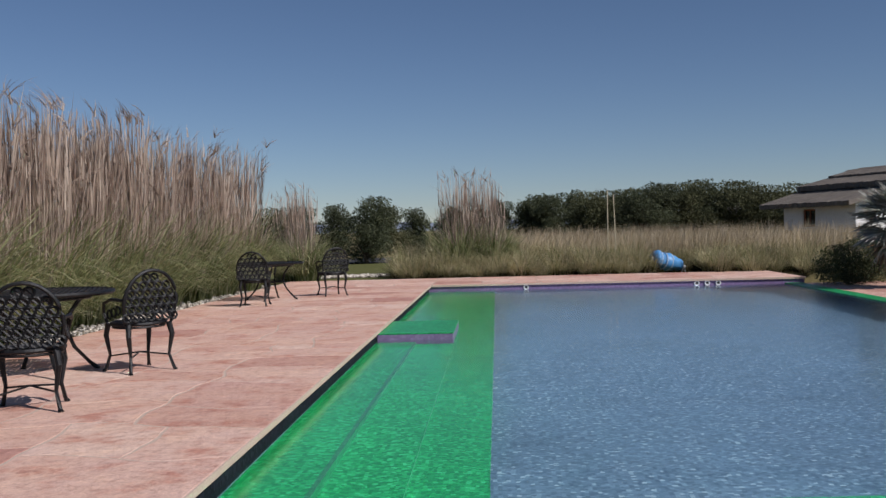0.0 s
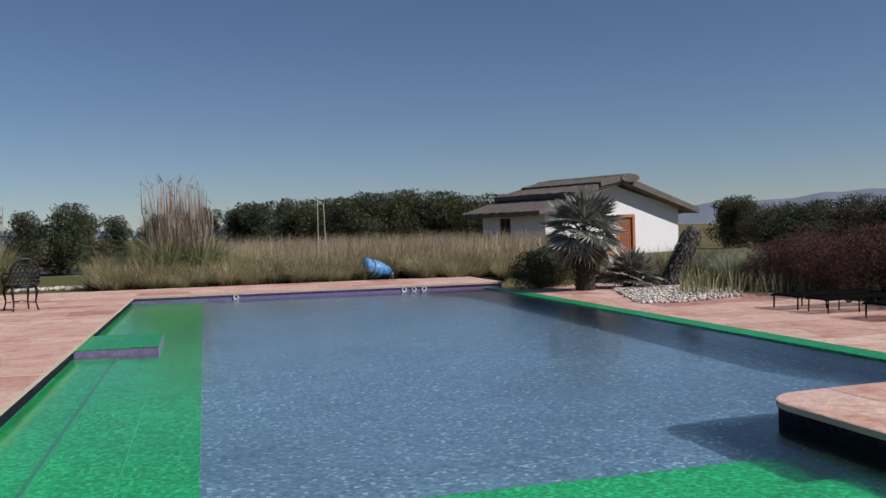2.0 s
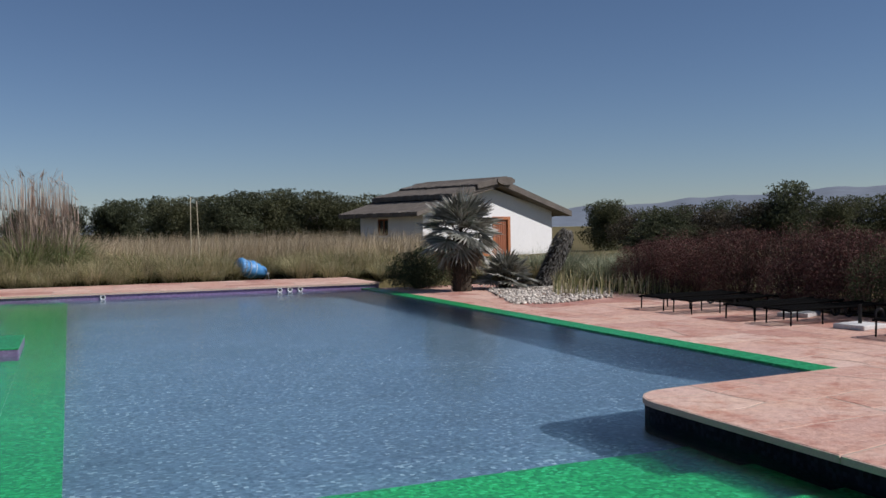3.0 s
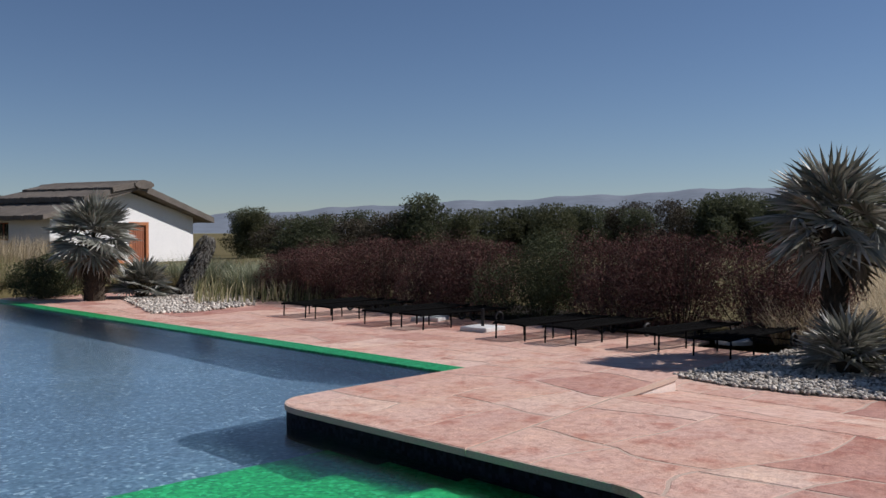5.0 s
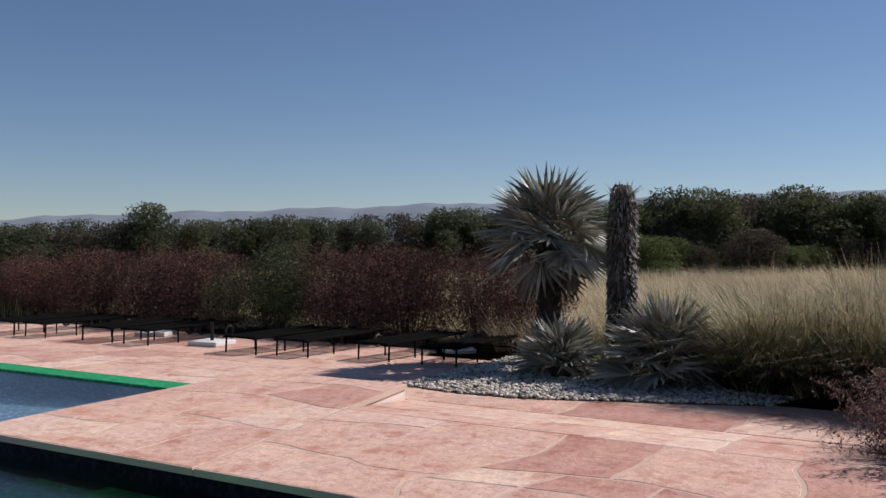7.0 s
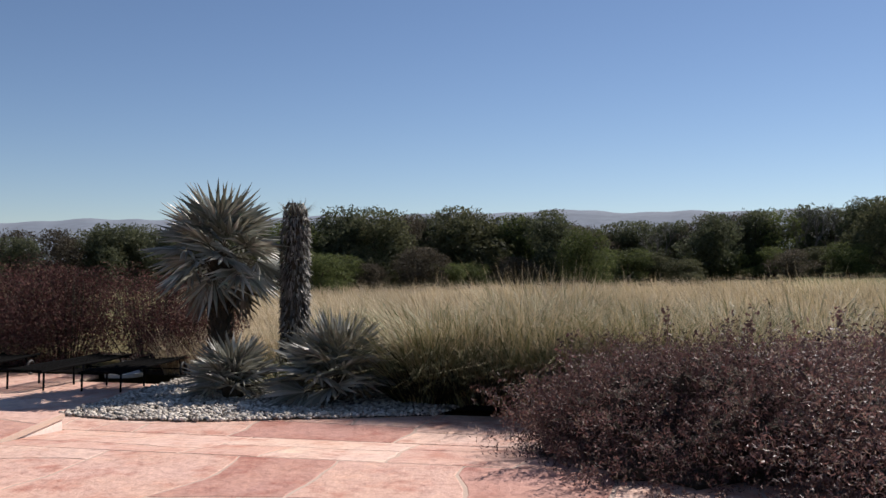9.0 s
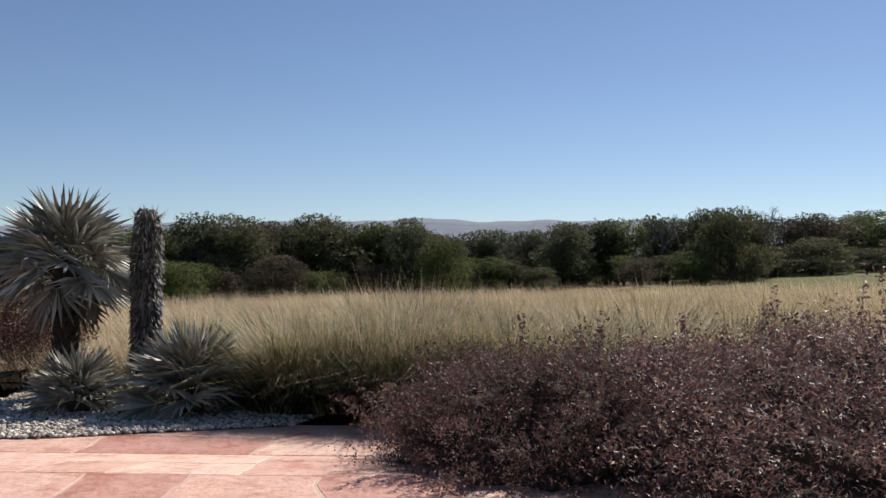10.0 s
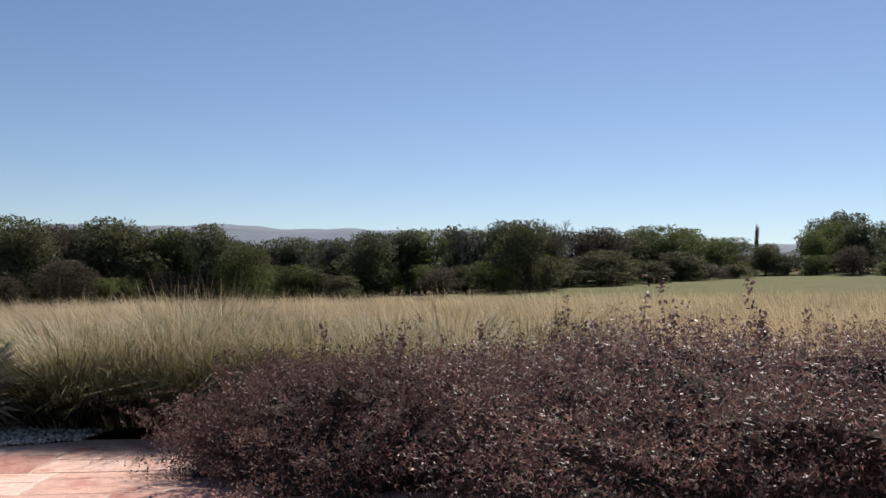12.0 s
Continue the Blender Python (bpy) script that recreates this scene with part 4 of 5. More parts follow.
# ---- trees ----
def tree(seed, tall, wide, leaf, leaves, material, name="tree", label="", trunk=0.3):
    global rng
    rng = np.random.default_rng(seed)
    t = thing(name, label, "tree", "trees on the skyline")
    bm = bmesh.new()
    tube(bm, [(0, 0, -0.3), (0.05, 0.02, tall * trunk), (0.1, -0.05, tall * 0.7)], [tall * 0.035, tall * 0.025, tall * 0.01], 7)
    lobes = []
    for k in range(15):
        a, r, z = rng.uniform(0, math.tau), wide * rng.uniform(0.05, 0.36), tall * (0.16 + 0.62 * (k / 14))
        r *= 1.0 if z < tall * 0.6 else 0.7
        p = (math.cos(a) * r, math.sin(a) * r, z)
        lobes.append((*p, wide * rng.uniform(0.15, 0.27), wide * rng.uniform(0.15, 0.27), tall * rng.uniform(0.12, 0.22)))
        tube(bm, [(0, 0, tall * trunk * 0.7), (p[0] * 0.5, p[1] * 0.5, z * 0.7), p], [tall * 0.014, tall * 0.009, tall * 0.003], 5)
    part("trunk", bm, BARK, t)
    p, d = blob_points(leaves, lobes, 0.5)
    p[:, 2] *= tall / np.percentile(p[:, 2], 99.3)
    p = p[p[:, 2] > 0.02]
    v, f = leaf_quads(p, leaf, None)
    part("crown", mesh_of("crown", v.reshape(-1, 4, 3)[:, :3].reshape(-1, 3), np.arange(3 * len(f)).reshape(-1, 3)), material, t)
    return t


def bare_tree(seed, tall, wide):
    r = random.Random(seed)
    t = thing("bare_tree", "leafless grey tree with fine twigs", "tree", "trees on the skyline")
    bm = bmesh.new()
    def grow(p, way, length, radius, depth):
        q = p + way * length
        tube(bm, [p, q], [radius, radius * 0.65], 4)
        if depth:
            for _ in range(3):
                turn = Vector((r.uniform(-1, 1), r.uniform(-1, 1), r.uniform(-0.2, 0.9)))
                grow(q, (way + turn * 0.75).normalized(), length * r.uniform(0.6, 0.8), radius * 0.6, depth - 1)
    grow(Vector((0, 0, -0.2)), Vector((0, 0, 1)), tall * 0.3, tall * 0.02, 5)
    part("branch_crown", bm, TWIG, t)
    return t


TREES = [tree(101, 4.2, 4.4, 0.225, 8600, TREE_LEAF, label="dark rounded evergreen tree", trunk=0.12), tree(102, 4.0, 4.8, 0.215, 8300, SCRUB_LEAF, label="olive scrub tree with an uneven crown", trunk=0.1), tree(103, 4.4, 3.8, 0.225, 8300, TREE_LEAF, label="dark bushy evergreen tree", trunk=0.1), tree(104, 3.8, 4.6, 0.205, 8000, BRIGHT_LEAF, label="fresh green scrub tree", trunk=0.1)]
TREES.append(tree(106, 4.0, 4.4, 0.2, 7500, DRY_LEAF, label="dull brown half-bare scrub tree", trunk=0.15))
BARE = bare_tree(105, 4.5, 3)
# azimuth, elevation of the top, distance, kind
ROW = [(-21, 1.4, 66, 1), (-18.5, 1.5, 64, 2), (-16, 1.45, 66, 0), (-13.8, 1.4, 66, 1), (-11.6, 1.45, 64, 2), (-9.6, 1.5, 62, 2), (-8.0, 1.85, 44, 0), (-6.3, 1.35, 66, 1), (-4.8, 1.2, 72, 2), (-3.2, 1.25, 72, 0), (-1.6, 1.3, 70, 1), (0.2, 1.5, 72, 2)]
for k in range(17):
    az = 1.6 + k * 1.0
    ROW.append((az, np.interp(az, [1, 3, 9, 12, 18], [1.5, 1.75, 2.05, 2.3, 1.75]) + rnd.uniform(-0.15, 0.1), rnd.uniform(66, 76), rnd.choice((0, 2, 1))))
for k in range(30):
    az = 30.6 + k * 1.22
    ROW.append((az, np.interp(az, [28, 31, 36, 45, 55, 66], [1.1, 1.0, 0.9, 1.15, 1.4, 1.9]) + rnd.uniform(-0.3, 0.25), rnd.uniform(46, 56) + (14 if az < 33 else 0), rnd.choice((0, 1, 2, 1, 4))))
ROW += [(41.2, 2.05, 44, 0), (31.6, 1.35, 60, 1), (49.5, 1.5, 50, 1), (58.5, 1.9, 46, 2), (60.5, 2.0, 46, 0), (72.8, 3.15, 50, 0), (85.5, 2.95, 46, 0), (87.0, 1.9, 44, 3), (83.2, 2.6, 50, 3), (94.0, 2.7, 50, 0), (102.2, 3.36, 54, 2), (103.6, 3.5, 54, 1), (120.4, 3.6, 92, 0), (121.6, 3.87, 92, 2), (123.4, 3.4, 92, 0)]
for k in range(44):
    az = 66.5 + k * 1.3
    if 117.4 < az < 118.8:
        continue
    ROW.append((az, np.interp(az, [66, 72.7, 79, 83, 87.4, 90.5, 94, 97, 102, 104, 108, 112, 115, 118, 119.5, 121.4, 123.5], [2.2, 2.8, 3.0, 2.8, 1.9, 2.35, 2.55, 2.75, 3.2, 3.3, 3.05, 3.1, 2.9, 2.3, 2.8, 3.6, 3.3]) + rnd.uniform(-0.45, 0.14), np.interp(az, [66, 100, 118], [48, 56, 84]) + rnd.uniform(-3, 5), rnd.choice((1, 1, 3, 2, 0, 4))))
for k in range(38):
    az = 66 + k * 1.55
    ROW.append((az, np.interp(az, [66, 90, 105, 118], [0.3, 0.6, 1.2, 1.8]) + rnd.uniform(-0.6, 0.5), np.interp(az, [66, 100, 118], [42, 50, 78]) + rnd.uniform(-2, 2), rnd.choice((1, 3, 1, 4))))
HEIGHTS = (4.2, 4.0, 4.4, 3.8, 4.0)
for az, el, d, k in ROW:
    az, d = az + rnd.uniform(-0.3, 0.3), d + rnd.uniform(-2, 2)
    x, y = math.sin(radians(az)) * d, math.cos(radians(az)) * d
    z = ground_z(x, y)
    s = (1.45 + math.tan(radians(el)) * d - z) / (HEIGHTS[k] * 0.97)
    w = s * rnd.uniform(0.95, 1.3) if s > 0.6 else max(s, 0.35) * 1.6
    w *= 1.35 if 106 < az < 117 else 1
    m = pose(x, y, z, 0, 0, rnd.uniform(0, 360)) @ Matrix.Diagonal((w, w, s, 1))
    put(TREES[k], m)
x, y = math.sin(radians(116.9)) * 84, math.cos(radians(116.9)) * 84
put(TREES[2], pose(x, y, ground_z(x, y)) @ Matrix.Diagonal((0.14, 0.14, (1.45 + math.tan(radians(3.25)) * 84 - ground_z(x, y)) / 4.3, 1)))
for az, el, d in ((105.6, 4.13, 56), (99.6, 3.7, 55), (98.6, 3.4, 55), (100.6, 3.5, 56), (79.2, 3.3, 52), (78.2, 3.1, 52), (77.0, 3.05, 52), (82.6, 3.0, 52), (91.2, 2.6, 52), (46.0, 1.7, 50), (44.5, 1.65, 50), (14.2, 2.1, 72), (33.0, 1.5, 58)):
    x, y = math.sin(radians(az)) * d, math.cos(radians(az)) * d
    s = (1.45 + math.tan(radians(el)) * d - ground_z(x, y)) / 4.4
    m = pose(x, y, ground_z(x, y), 0, 0, az * 7) @ Matrix.Diagonal((s * 1.1, s * 1.1, s, 1))
    put(BARE, m)


# ---- shed ----
def build_house():
    house = thing("garden_house", "white plastered garden house with grey thatched roof", "house", at=pose(17.3, 46.9, -0.14, 0, 0, 20.6))
    W, D, E, P = 10.2, 5.4, 2.55, 3.95
    def slab(points, y0, y1):
        bm = bmesh.new()
        a, b = [bm.verts.new((x, y0, z)) for x, z in points], [bm.verts.new((x, y1, z)) for x, z in points]
        bm.faces.new(a)
        bm.faces.new(b[::-1])
        for i in range(len(points)):
            bm.faces.new((a[i], b[i], b[(i + 1) % len(points)], a[(i + 1) % len(points)]))
        return bm
    mid = 5.3
    # front gable with its door opening
    part("wall", slab([(0, 0), (5.3, 0), (5.3, 2.1), (6.5, 2.1), (6.5, 0), (W, 0), (W, E), (mid, P - 0.2), (0, E)], 0, 0.25), PLASTER, house)
    part("wall", slab([(0, 0), (W, 0), (W, E), (mid, P - 0.2), (0, E)], D - 0.25, D), PLASTER, house)
    bm = bmesh.new()
    for y0, y1, z0, z1 in ((0.252, 2.9, 0, E), (3.85, D - 0.252, 0, E), (2.9, 3.85, 0, 1.25), (2.9, 3.85, 2.15, E)):
        box(bm, 0, y0, z0, 0.25, y1, z1)
    part("wall", bm, PLASTER, house)
    bm = bmesh.new()
    box(bm, W - 0.25, 0.252, 0, W, D - 0.252, E)
    part("wall", bm, PLASTER, house)
    win = part("window", box(bmesh.new(), 0.12, 2.95, 1.3, 0.15, 3.8, 2.1), DARK_GLASS, house, "small dark window")
    bm = bmesh.new()
    for y0, y1, z0, z1 in ((2.9, 2.97, 1.25, 2.15), (3.78, 3.85, 1.25, 2.15), (2.97, 3.78, 1.25, 1.32), (2.97, 3.78, 2.08, 2.15), (3.35, 3.4, 1.32, 2.08)):
        box(bm, 0.06, y0, z0, 0.14, y1, z1)
    part("window_frame", bm, DOOR_WOOD, win)
    door = part("door", box(bmesh.new(), 5.38, 0.10, 0.02, 6.42, 0.15, 2.02), DOOR_WOOD, house, "orange-brown wooden door")
    for k in range(6):
        part("plank", box(bmesh.new(), 5.39 + k * 0.172, 0.075, 0.03, 5.39 + k * 0.172 + 0.16, 0.099, 2.01, 0.006), DOOR_WOOD, door)
    bm = bmesh.new()
    for x0, x1, z0, z1 in ((5.18, 5.38, 0, 2.2), (6.42, 6.62, 0, 2.2), (5.38, 6.42, 2.02, 2.2)):
        box(bm, x0, -0.03, z0, x1, 0.1, z1, 0.01)
    part("door_frame", bm, DOOR_FRAME, house, "orange painted door surround")
    part("plinth", box(bmesh.new(), -0.03, -0.035, 0, 5.17, -0.002, 0.28, 0.01), DOOR_FRAME, house)
    # thatch in stepped layers on both slopes
    def layer(x0, z0, x1, z1, thick, back, front):
        bm, rows = bmesh.new(), []
        for k in range(49):
            y = front + (back - front) * k / 48
            j, g = rnd.uniform(-0.06, 0.06), rnd.uniform(-0.025, 0.025)
            pts = [(x0 + j, z0 + g), (x1, z1), (x1, z1 + thick), (x0 + j * 1.3 - 0.03, z0 + thick * 0.9 + g)]
            rows.append([bm.verts.new((x, y, z)) for x, z in pts])
        bm.faces.new(rows[0])
        bm.faces.new(rows[-1][::-1])
        for a, b in zip(rows, rows[1:]):
            for i in range(4):
                bm.faces.new((a[i], b[i], b[(i + 1) % 4], a[(i + 1) % 4]))
        return bm
    roof = part("roof", layer(-1.0, E - 0.32, mid + 0.1, P + 0.02, 0.26, D + 0.7, -0.8), THATCH, house, "grey thatch in stepped layers")
    rise = (P - E + 0.34) / 6.3
    for x in (1.3, 3.2):
        part("thatch_layer", layer(x, E - 0.02 + rise * (x + 1), mid + 0.1, P + 0.02 + 0.05 * x, 0.3, D + 0.75 - 0.1 * x, -0.8 - 0.06 * x), THATCH, roof)
    part("thatch_layer", layer(W + 1.0, E - 0.35, mid - 0.1, P - 0.02, 0.36, D + 0.7, -0.75), THATCH, roof)
    bm = bmesh.new()
    tube(bm, [(mid, -1.05, P + 0.22), (mid, 1.5, P + 0.25), (mid, D + 0.85, P + 0.2)], [0.42, 0.4, 0.4], 10)
    for v in bm.verts:
        v.co.z = P + 0.22 + (v.co.z - P - 0.22) * 0.55
        v.co.x = mid + (v.co.x - mid) * 1.7
    part("ridge_cap", bm, THATCH, roof)


DOOR_FRAME = surface("orange paint", (0.40, 0.14, 0.05), (0.52, 0.20, 0.08), 3, 0.7, 0.2, 30)
build_house()


# ---- furniture ----
def garden_chair():
    chair = thing("garden_chair", "black cast metal garden chair with lattice back", "chair", "cast metal garden chairs")
    bm = bmesh.new()
    ring(bm, (0, 0, 0.44), 0.24, 0.018, "z", 24, 6, 0.95)
    slats = []
    for k in range(-5, 6):
        w = math.sqrt(max(0.0, 0.235 ** 2 - (k * 0.042) ** 2))
        slats.append(box(bmesh.new(), k * 0.042 - 0.014, -w * 0.95, 0.432, k * 0.042 + 0.014, w * 0.95, 0.446))
    ring(bm, (0, 0, 0.41), 0.23, 0.012, "z", 24, 5, 0.95)
    seat = part("seat", bm, IRON, chair, "slotted round seat")
    for slat in slats:
        part("slat", slat, IRON, seat)
    bm = bmesh.new()
    arch = []
    for k in range(15):
        a = math.pi * k / 14
        arch.append((math.cos(a) * 0.26, 0.22 + 0.05 * math.sin(a), 0.62 + math.sin(a) * 0.30))
    tube(bm, [(0.23, 0.17, 0.44)] + arch + [(-0.23, 0.17, 0.44)], 0.016, 6)
    part("back_frame", bm, IRON, chair)
    bm = bmesh.new()
    for j in range(6):
        for i in range(-3, 4):
            x, z = i * 0.076 + (0.038 if j % 2 else 0), 0.50 + j * 0.07
            if abs(x) < 0.245 and z < 0.60 + 0.30 * math.sqrt(max(0, 1 - (x / 0.26) ** 2)) - 0.02:
                ring(bm, (x, 0.215 + 0.04 * (z - 0.44), z), 0.037, 0.0115, "y", 9, 4)
                tube(bm, [(x - 0.03, 0.22, z - 0.03), (x + 0.03, 0.222, z + 0.03)], 0.008, 4)
    part("back_lattice", bm, IRON, chair, "cast openwork back panel")
    for s in (-1, 1):
        bm = bmesh.new()
        tube(bm, [(s * 0.25, 0.22, 0.66), (s * 0.29, 0.05, 0.67), (s * 0.28, -0.1, 0.63), (s * 0.25, -0.17, 0.54), (s * 0.23, -0.14, 0.45)], 0.015, 6)
        part("armrest", bm, IRON, chair)
        bm = bmesh.new()
        for i in range(3):
            ring(bm, (s * 0.262, -0.04 + i * 0.08, 0.53 + 0.02 * i), 0.04, 0.009, "x", 9, 4)
        part("side_lattice", bm, IRON, chair)
        for q in (-1, 1):
            bm = bmesh.new()
            tube(bm, [(s * 0.20, q * 0.18, 0.44), (s * 0.215, q * 0.205, 0.33), (s * 0.19, q * 0.185, 0.15), (s * 0.215, q * 0.225, 0.02), (s * 0.225, q * 0.24, 0.0)], [0.028, 0.024, 0.014, 0.016, 0.022], 7)
            part("leg", bm, IRON, chair)
    bm = bmesh.new()
    tube(bm, [(-0.19, -0.185, 0.14), (0, 0, 0.17), (0.19, 0.185, 0.14)], 0.008, 5)
    tube(bm, [(-0.19, 0.185, 0.14), (0, 0, 0.17), (0.19, -0.185, 0.14)], 0.008, 5)
    part("stretcher", bm, IRON, chair)
    return chair


def garden_table():
    table = thing("garden_table", "round black cast metal garden table with slotted top", "table", "cast metal garden tables")
    bm = bmesh.new()
    ring(bm, (0, 0, 0.735), 0.575, 0.022, "z", 40, 6)
    slats = []
    for k in range(-13, 14):
        w = math.sqrt(max(0.0, 0.57 ** 2 - (k * 0.042) ** 2))
        slats.append(box(bmesh.new(), k * 0.042 - 0.013, -w, 0.732, k * 0.042 + 0.013, w, 0.748))
    for y in (-0.28, 0.0, 0.28):
        w = math.sqrt(0.57 ** 2 - y * y)
        box(bm, -w, y - 0.02, 0.722, w, y + 0.02, 0.742)
    top = part("tabletop", bm, IRON, table)
    for slat in slats:
        part("slat", slat, IRON, top)
    bm = bmesh.new()
    ring(bm, (0, 0, 0.69), 0.40, 0.014, "z", 30, 5)
    part("apron_ring", bm, IRON, table)
    for k in range(4):
        a = k * math.pi / 2 + 0.4
        c, s = math.cos(a), math.sin(a)
        bm = bmesh.new()
        tube(bm, [(c * r, s * r, z) for r, z in ((0.42, 0.73), (0.33, 0.66), (0.24, 0.52), (0.22, 0.38), (0.28, 0.22), (0.40, 0.07), (0.47, 0.0))], [0.022, 0.02, 0.018, 0.018, 0.016, 0.016, 0.022], 7)
        part("leg", bm, IRON, table)
    bm = bmesh.new()
    ring(bm, (0, 0, 0.36), 0.215, 0.012, "z", 24, 5)
    part("stretcher", bm, IRON, table)
    return table


TABLE = garden_table()
for x, y, turn, size in ((-4.98, 10.0, 20, 1.2), (-5.05, 20.9, 65, 1.1)):
    put(TABLE, pose(x, y, 0, 0, 0, turn) @ Matrix.Diagonal((size * 1.12, size * 1.12, size, 1)))
CHAIR = garden_chair()
for x, y, turn, size in ((-3.95, 10.2, -130, 1.2), (-4.05, 7.95, -160, 1.2), (-3.86, 21.9, -150, 1.2), (-4.98, 19.2, -175, 1.2)):
    put(CHAIR, pose(x, y, 0, 0, 0, turn) @ Matrix.Diagonal((size, size, size, 1)))


def lounger():
    bed = thing("sun_lounger", "black metal sun lounger with slatted bed", "lounger", "sun loungers in a row")
    for s in (-1, 1):
        bm = bmesh.new()
        tube(bm, [(0, s * 0.29, 0.235), (0.6, s * 0.29, 0.25), (1.35, s * 0.29, 0.25), (2.0, s * 0.29, 0.27)], 0.02, 6)
        part("side_rail", bm, MATT, bed)
        bm = bmesh.new()
        tube(bm, [(0.06, s * 0.29, 0.24), (0.05, s * 0.29, 0.0)], 0.014, 6)
        part("leg", bm, MATT, bed)
        bm = bmesh.new()
        tube(bm, [(0.66, s * 0.29, 0.25), (0.66, s * 0.29, 0.0)], 0.014, 6)
        part("leg", bm, MATT, bed)
        bm = bmesh.new()
        ring(bm, (0, 0, 0), 0.085, 0.022, "y", 18, 6)
        disc_m = pose(1.75, s * 0.33, 0.11)
        wheel = part("wheel", bm, BLACK_RUBBER, bed, at=disc_m)
        bm = bmesh.new()
        for k in range(4):
            a = k * math.pi / 4
            tube(bm, [(math.cos(a) * 0.08, 0, math.sin(a) * 0.08), (-math.cos(a) * 0.08, 0, -math.sin(a) * 0.08)], 0.006, 4)
        part("spokes", bm, MATT, wheel)
        bm = bmesh.new()
        tube(bm, [(1.7, s * 0.29, 0.25), (1.75, s * 0.30, 0.11)], 0.012, 5)
        part("wheel_bracket", bm, MATT, bed)
    for k in range(7):
        y = -0.25 + k * 0.083
        part("slat", box(bmesh.new(), 0.0, y - 0.017, 0.247, 2.0, y + 0.017, 0.263), MATT, bed)
    for k in range(5):
        x = 0.04 + k * 0.48
        part("cross_bar", box(bmesh.new(), x - 0.015, -0.29, 0.228, x + 0.015, 0.29, 0.246), MATT, bed)
    bm = bmesh.new()
    tube(bm, [(1.74, -0.33, 0.11), (1.74, 0.33, 0.11)], 0.01, 5)
    part("axle", bm, MATT, bed)
    bm = bmesh.new()
    tube(bm, [(0.0, -0.28, 0.24), (-0.05, -0.2, 0.255), (-0.05, 0.2, 0.255), (0.0, 0.28, 0.24)], 0.014, 5)
    part("end_handle", bm, MATT, bed)
    return bed


LOUNGER = lounger()
for x, y, turn, wide in ((10.2, 15.29, 2, 1.2), (10.22, 14.37, -1, 0.95), (10.3, 12.88, 2, 1.2), (10.32, 11.99, -2, 1.0), (10.3, 9.73, -2, 1.05), (10.4, 8.84, 1, 0.97), (10.66, 7.61, -3, 0.92), (10.68, 6.56, 2, 0.9)):
    put(LOUNGER, pose(x, y, -0.16, 0, 0, turn) @ Matrix.Diagonal((1, wide, 1, 1)))


def umbrella_base(label, at, square=True, stub=0.33):
    base = thing("umbrella_base", label, "umbrella base", "", at)
    bm = bmesh.new()
    if square:
        box(bm, -0.27, -0.27, 0, 0.27, 0.27, 0.075, 0.015)
    else:
        disc(bm, (0, 0), 0.27, 0, 0.05, 24)
        bmesh.ops.create_cone(bm, cap_ends=True, segments=24, radius1=0.26, radius2=0.08, depth=0.06, matrix=Matrix.Translation((0, 0, 0.081)))
    part("weight", bm, CONCRETE, base)
    bm = bmesh.new()
    tube(bm, [(0, 0, 0.05), (0, 0, stub)], 0.028, 10)
    part("socket", bm, IRON, base)
    return base


umbrella_base("white square umbrella base between loungers", pose(11.0, 10.95, -0.16, 0, 0, 8), True, 0.36)
umbrella_base("white round umbrella base under a lounger", pose(12.3, 7.15, -0.16), False, 0.2)
umbrella_base("white square umbrella base behind loungers", pose(11.6, 12.9, -0.16, 0, 0, 25), True, 0.2)


def tarp_roll():
    roll = thing("rolled_pool_cover", "blue rolled pool cover with pale bands in grass", "pool cover", at=pose(5.3, 30.5, -0.1, 0, 14, 25) @ Matrix.Diagonal((0.85, 0.85, 0.85, 1)))
    bm = bmesh.new()
    rows = []
    for i in range(13):
        x = -0.6 + i * 0.1
        rr = 0.30 + 0.03 * math.sin(i * 1.3) - (0.10 if i > 9 else 0)
        rows.append([bm.verts.new((x, math.cos(k * math.tau / 18) * rr * (1 + 0.06 * math.sin(k * 3 + i)), 0.42 + math.sin(k * math.tau / 18) * rr * (1 + 0.07 * math.cos(k * 5)))) for k in range(18)])
    for a, b in zip(rows, rows[1:]):
        for k in range(18):
            bm.faces.new((a[k], a[(k + 1) % 18], b[(k + 1) % 18], b[k]))
    bm.faces.new(rows[0][::-1])
    bm.faces.new(rows[-1])
    part("cover_roll", bm, TARP, roll, smooth=True)
    for x in (-0.42, -0.2, 0.05):
        bm = bmesh.new()
        ring(bm, (x, 0, 0.42), 0.32, 0.02, "x", 18, 5)
        part("band", bm, TARP_PALE, roll)
    bm = bmesh.new()
    tube(bm, [(-0.75, 0, 0.42), (0.85, 0, 0.42)], 0.04, 8)
    part("roller_axle", bm, WHITE_PLASTIC, roll)
    for x in (-0.7, 0.8):
        bm = bmesh.new()
        tube(bm, [(x, -0.25, -0.05), (x, 0, 0.42), (x, 0.25, -0.05)], 0.02, 6)
        part("stand", bm, WHITE_PLASTIC, roll)


tarp_roll()
for x, y, lean, tall in ((3.62, 31.6, 1.0, 2.75), (3.92, 31.7, -1.0, 2.62)):
    bm = bmesh.new()
    tube(bm, [(0, 0, 0), (0.01, 0, tall * 0.5), (0, 0, tall)], [0.018, 0.016, 0.012], 7)
    ob = part("cane", bm, BAMBOO, at=pose(x, y, -0.14, 0, lean, 0))
    tagged(ob, "thin pale upright cane in the grass", "cane", "canes in the grass")


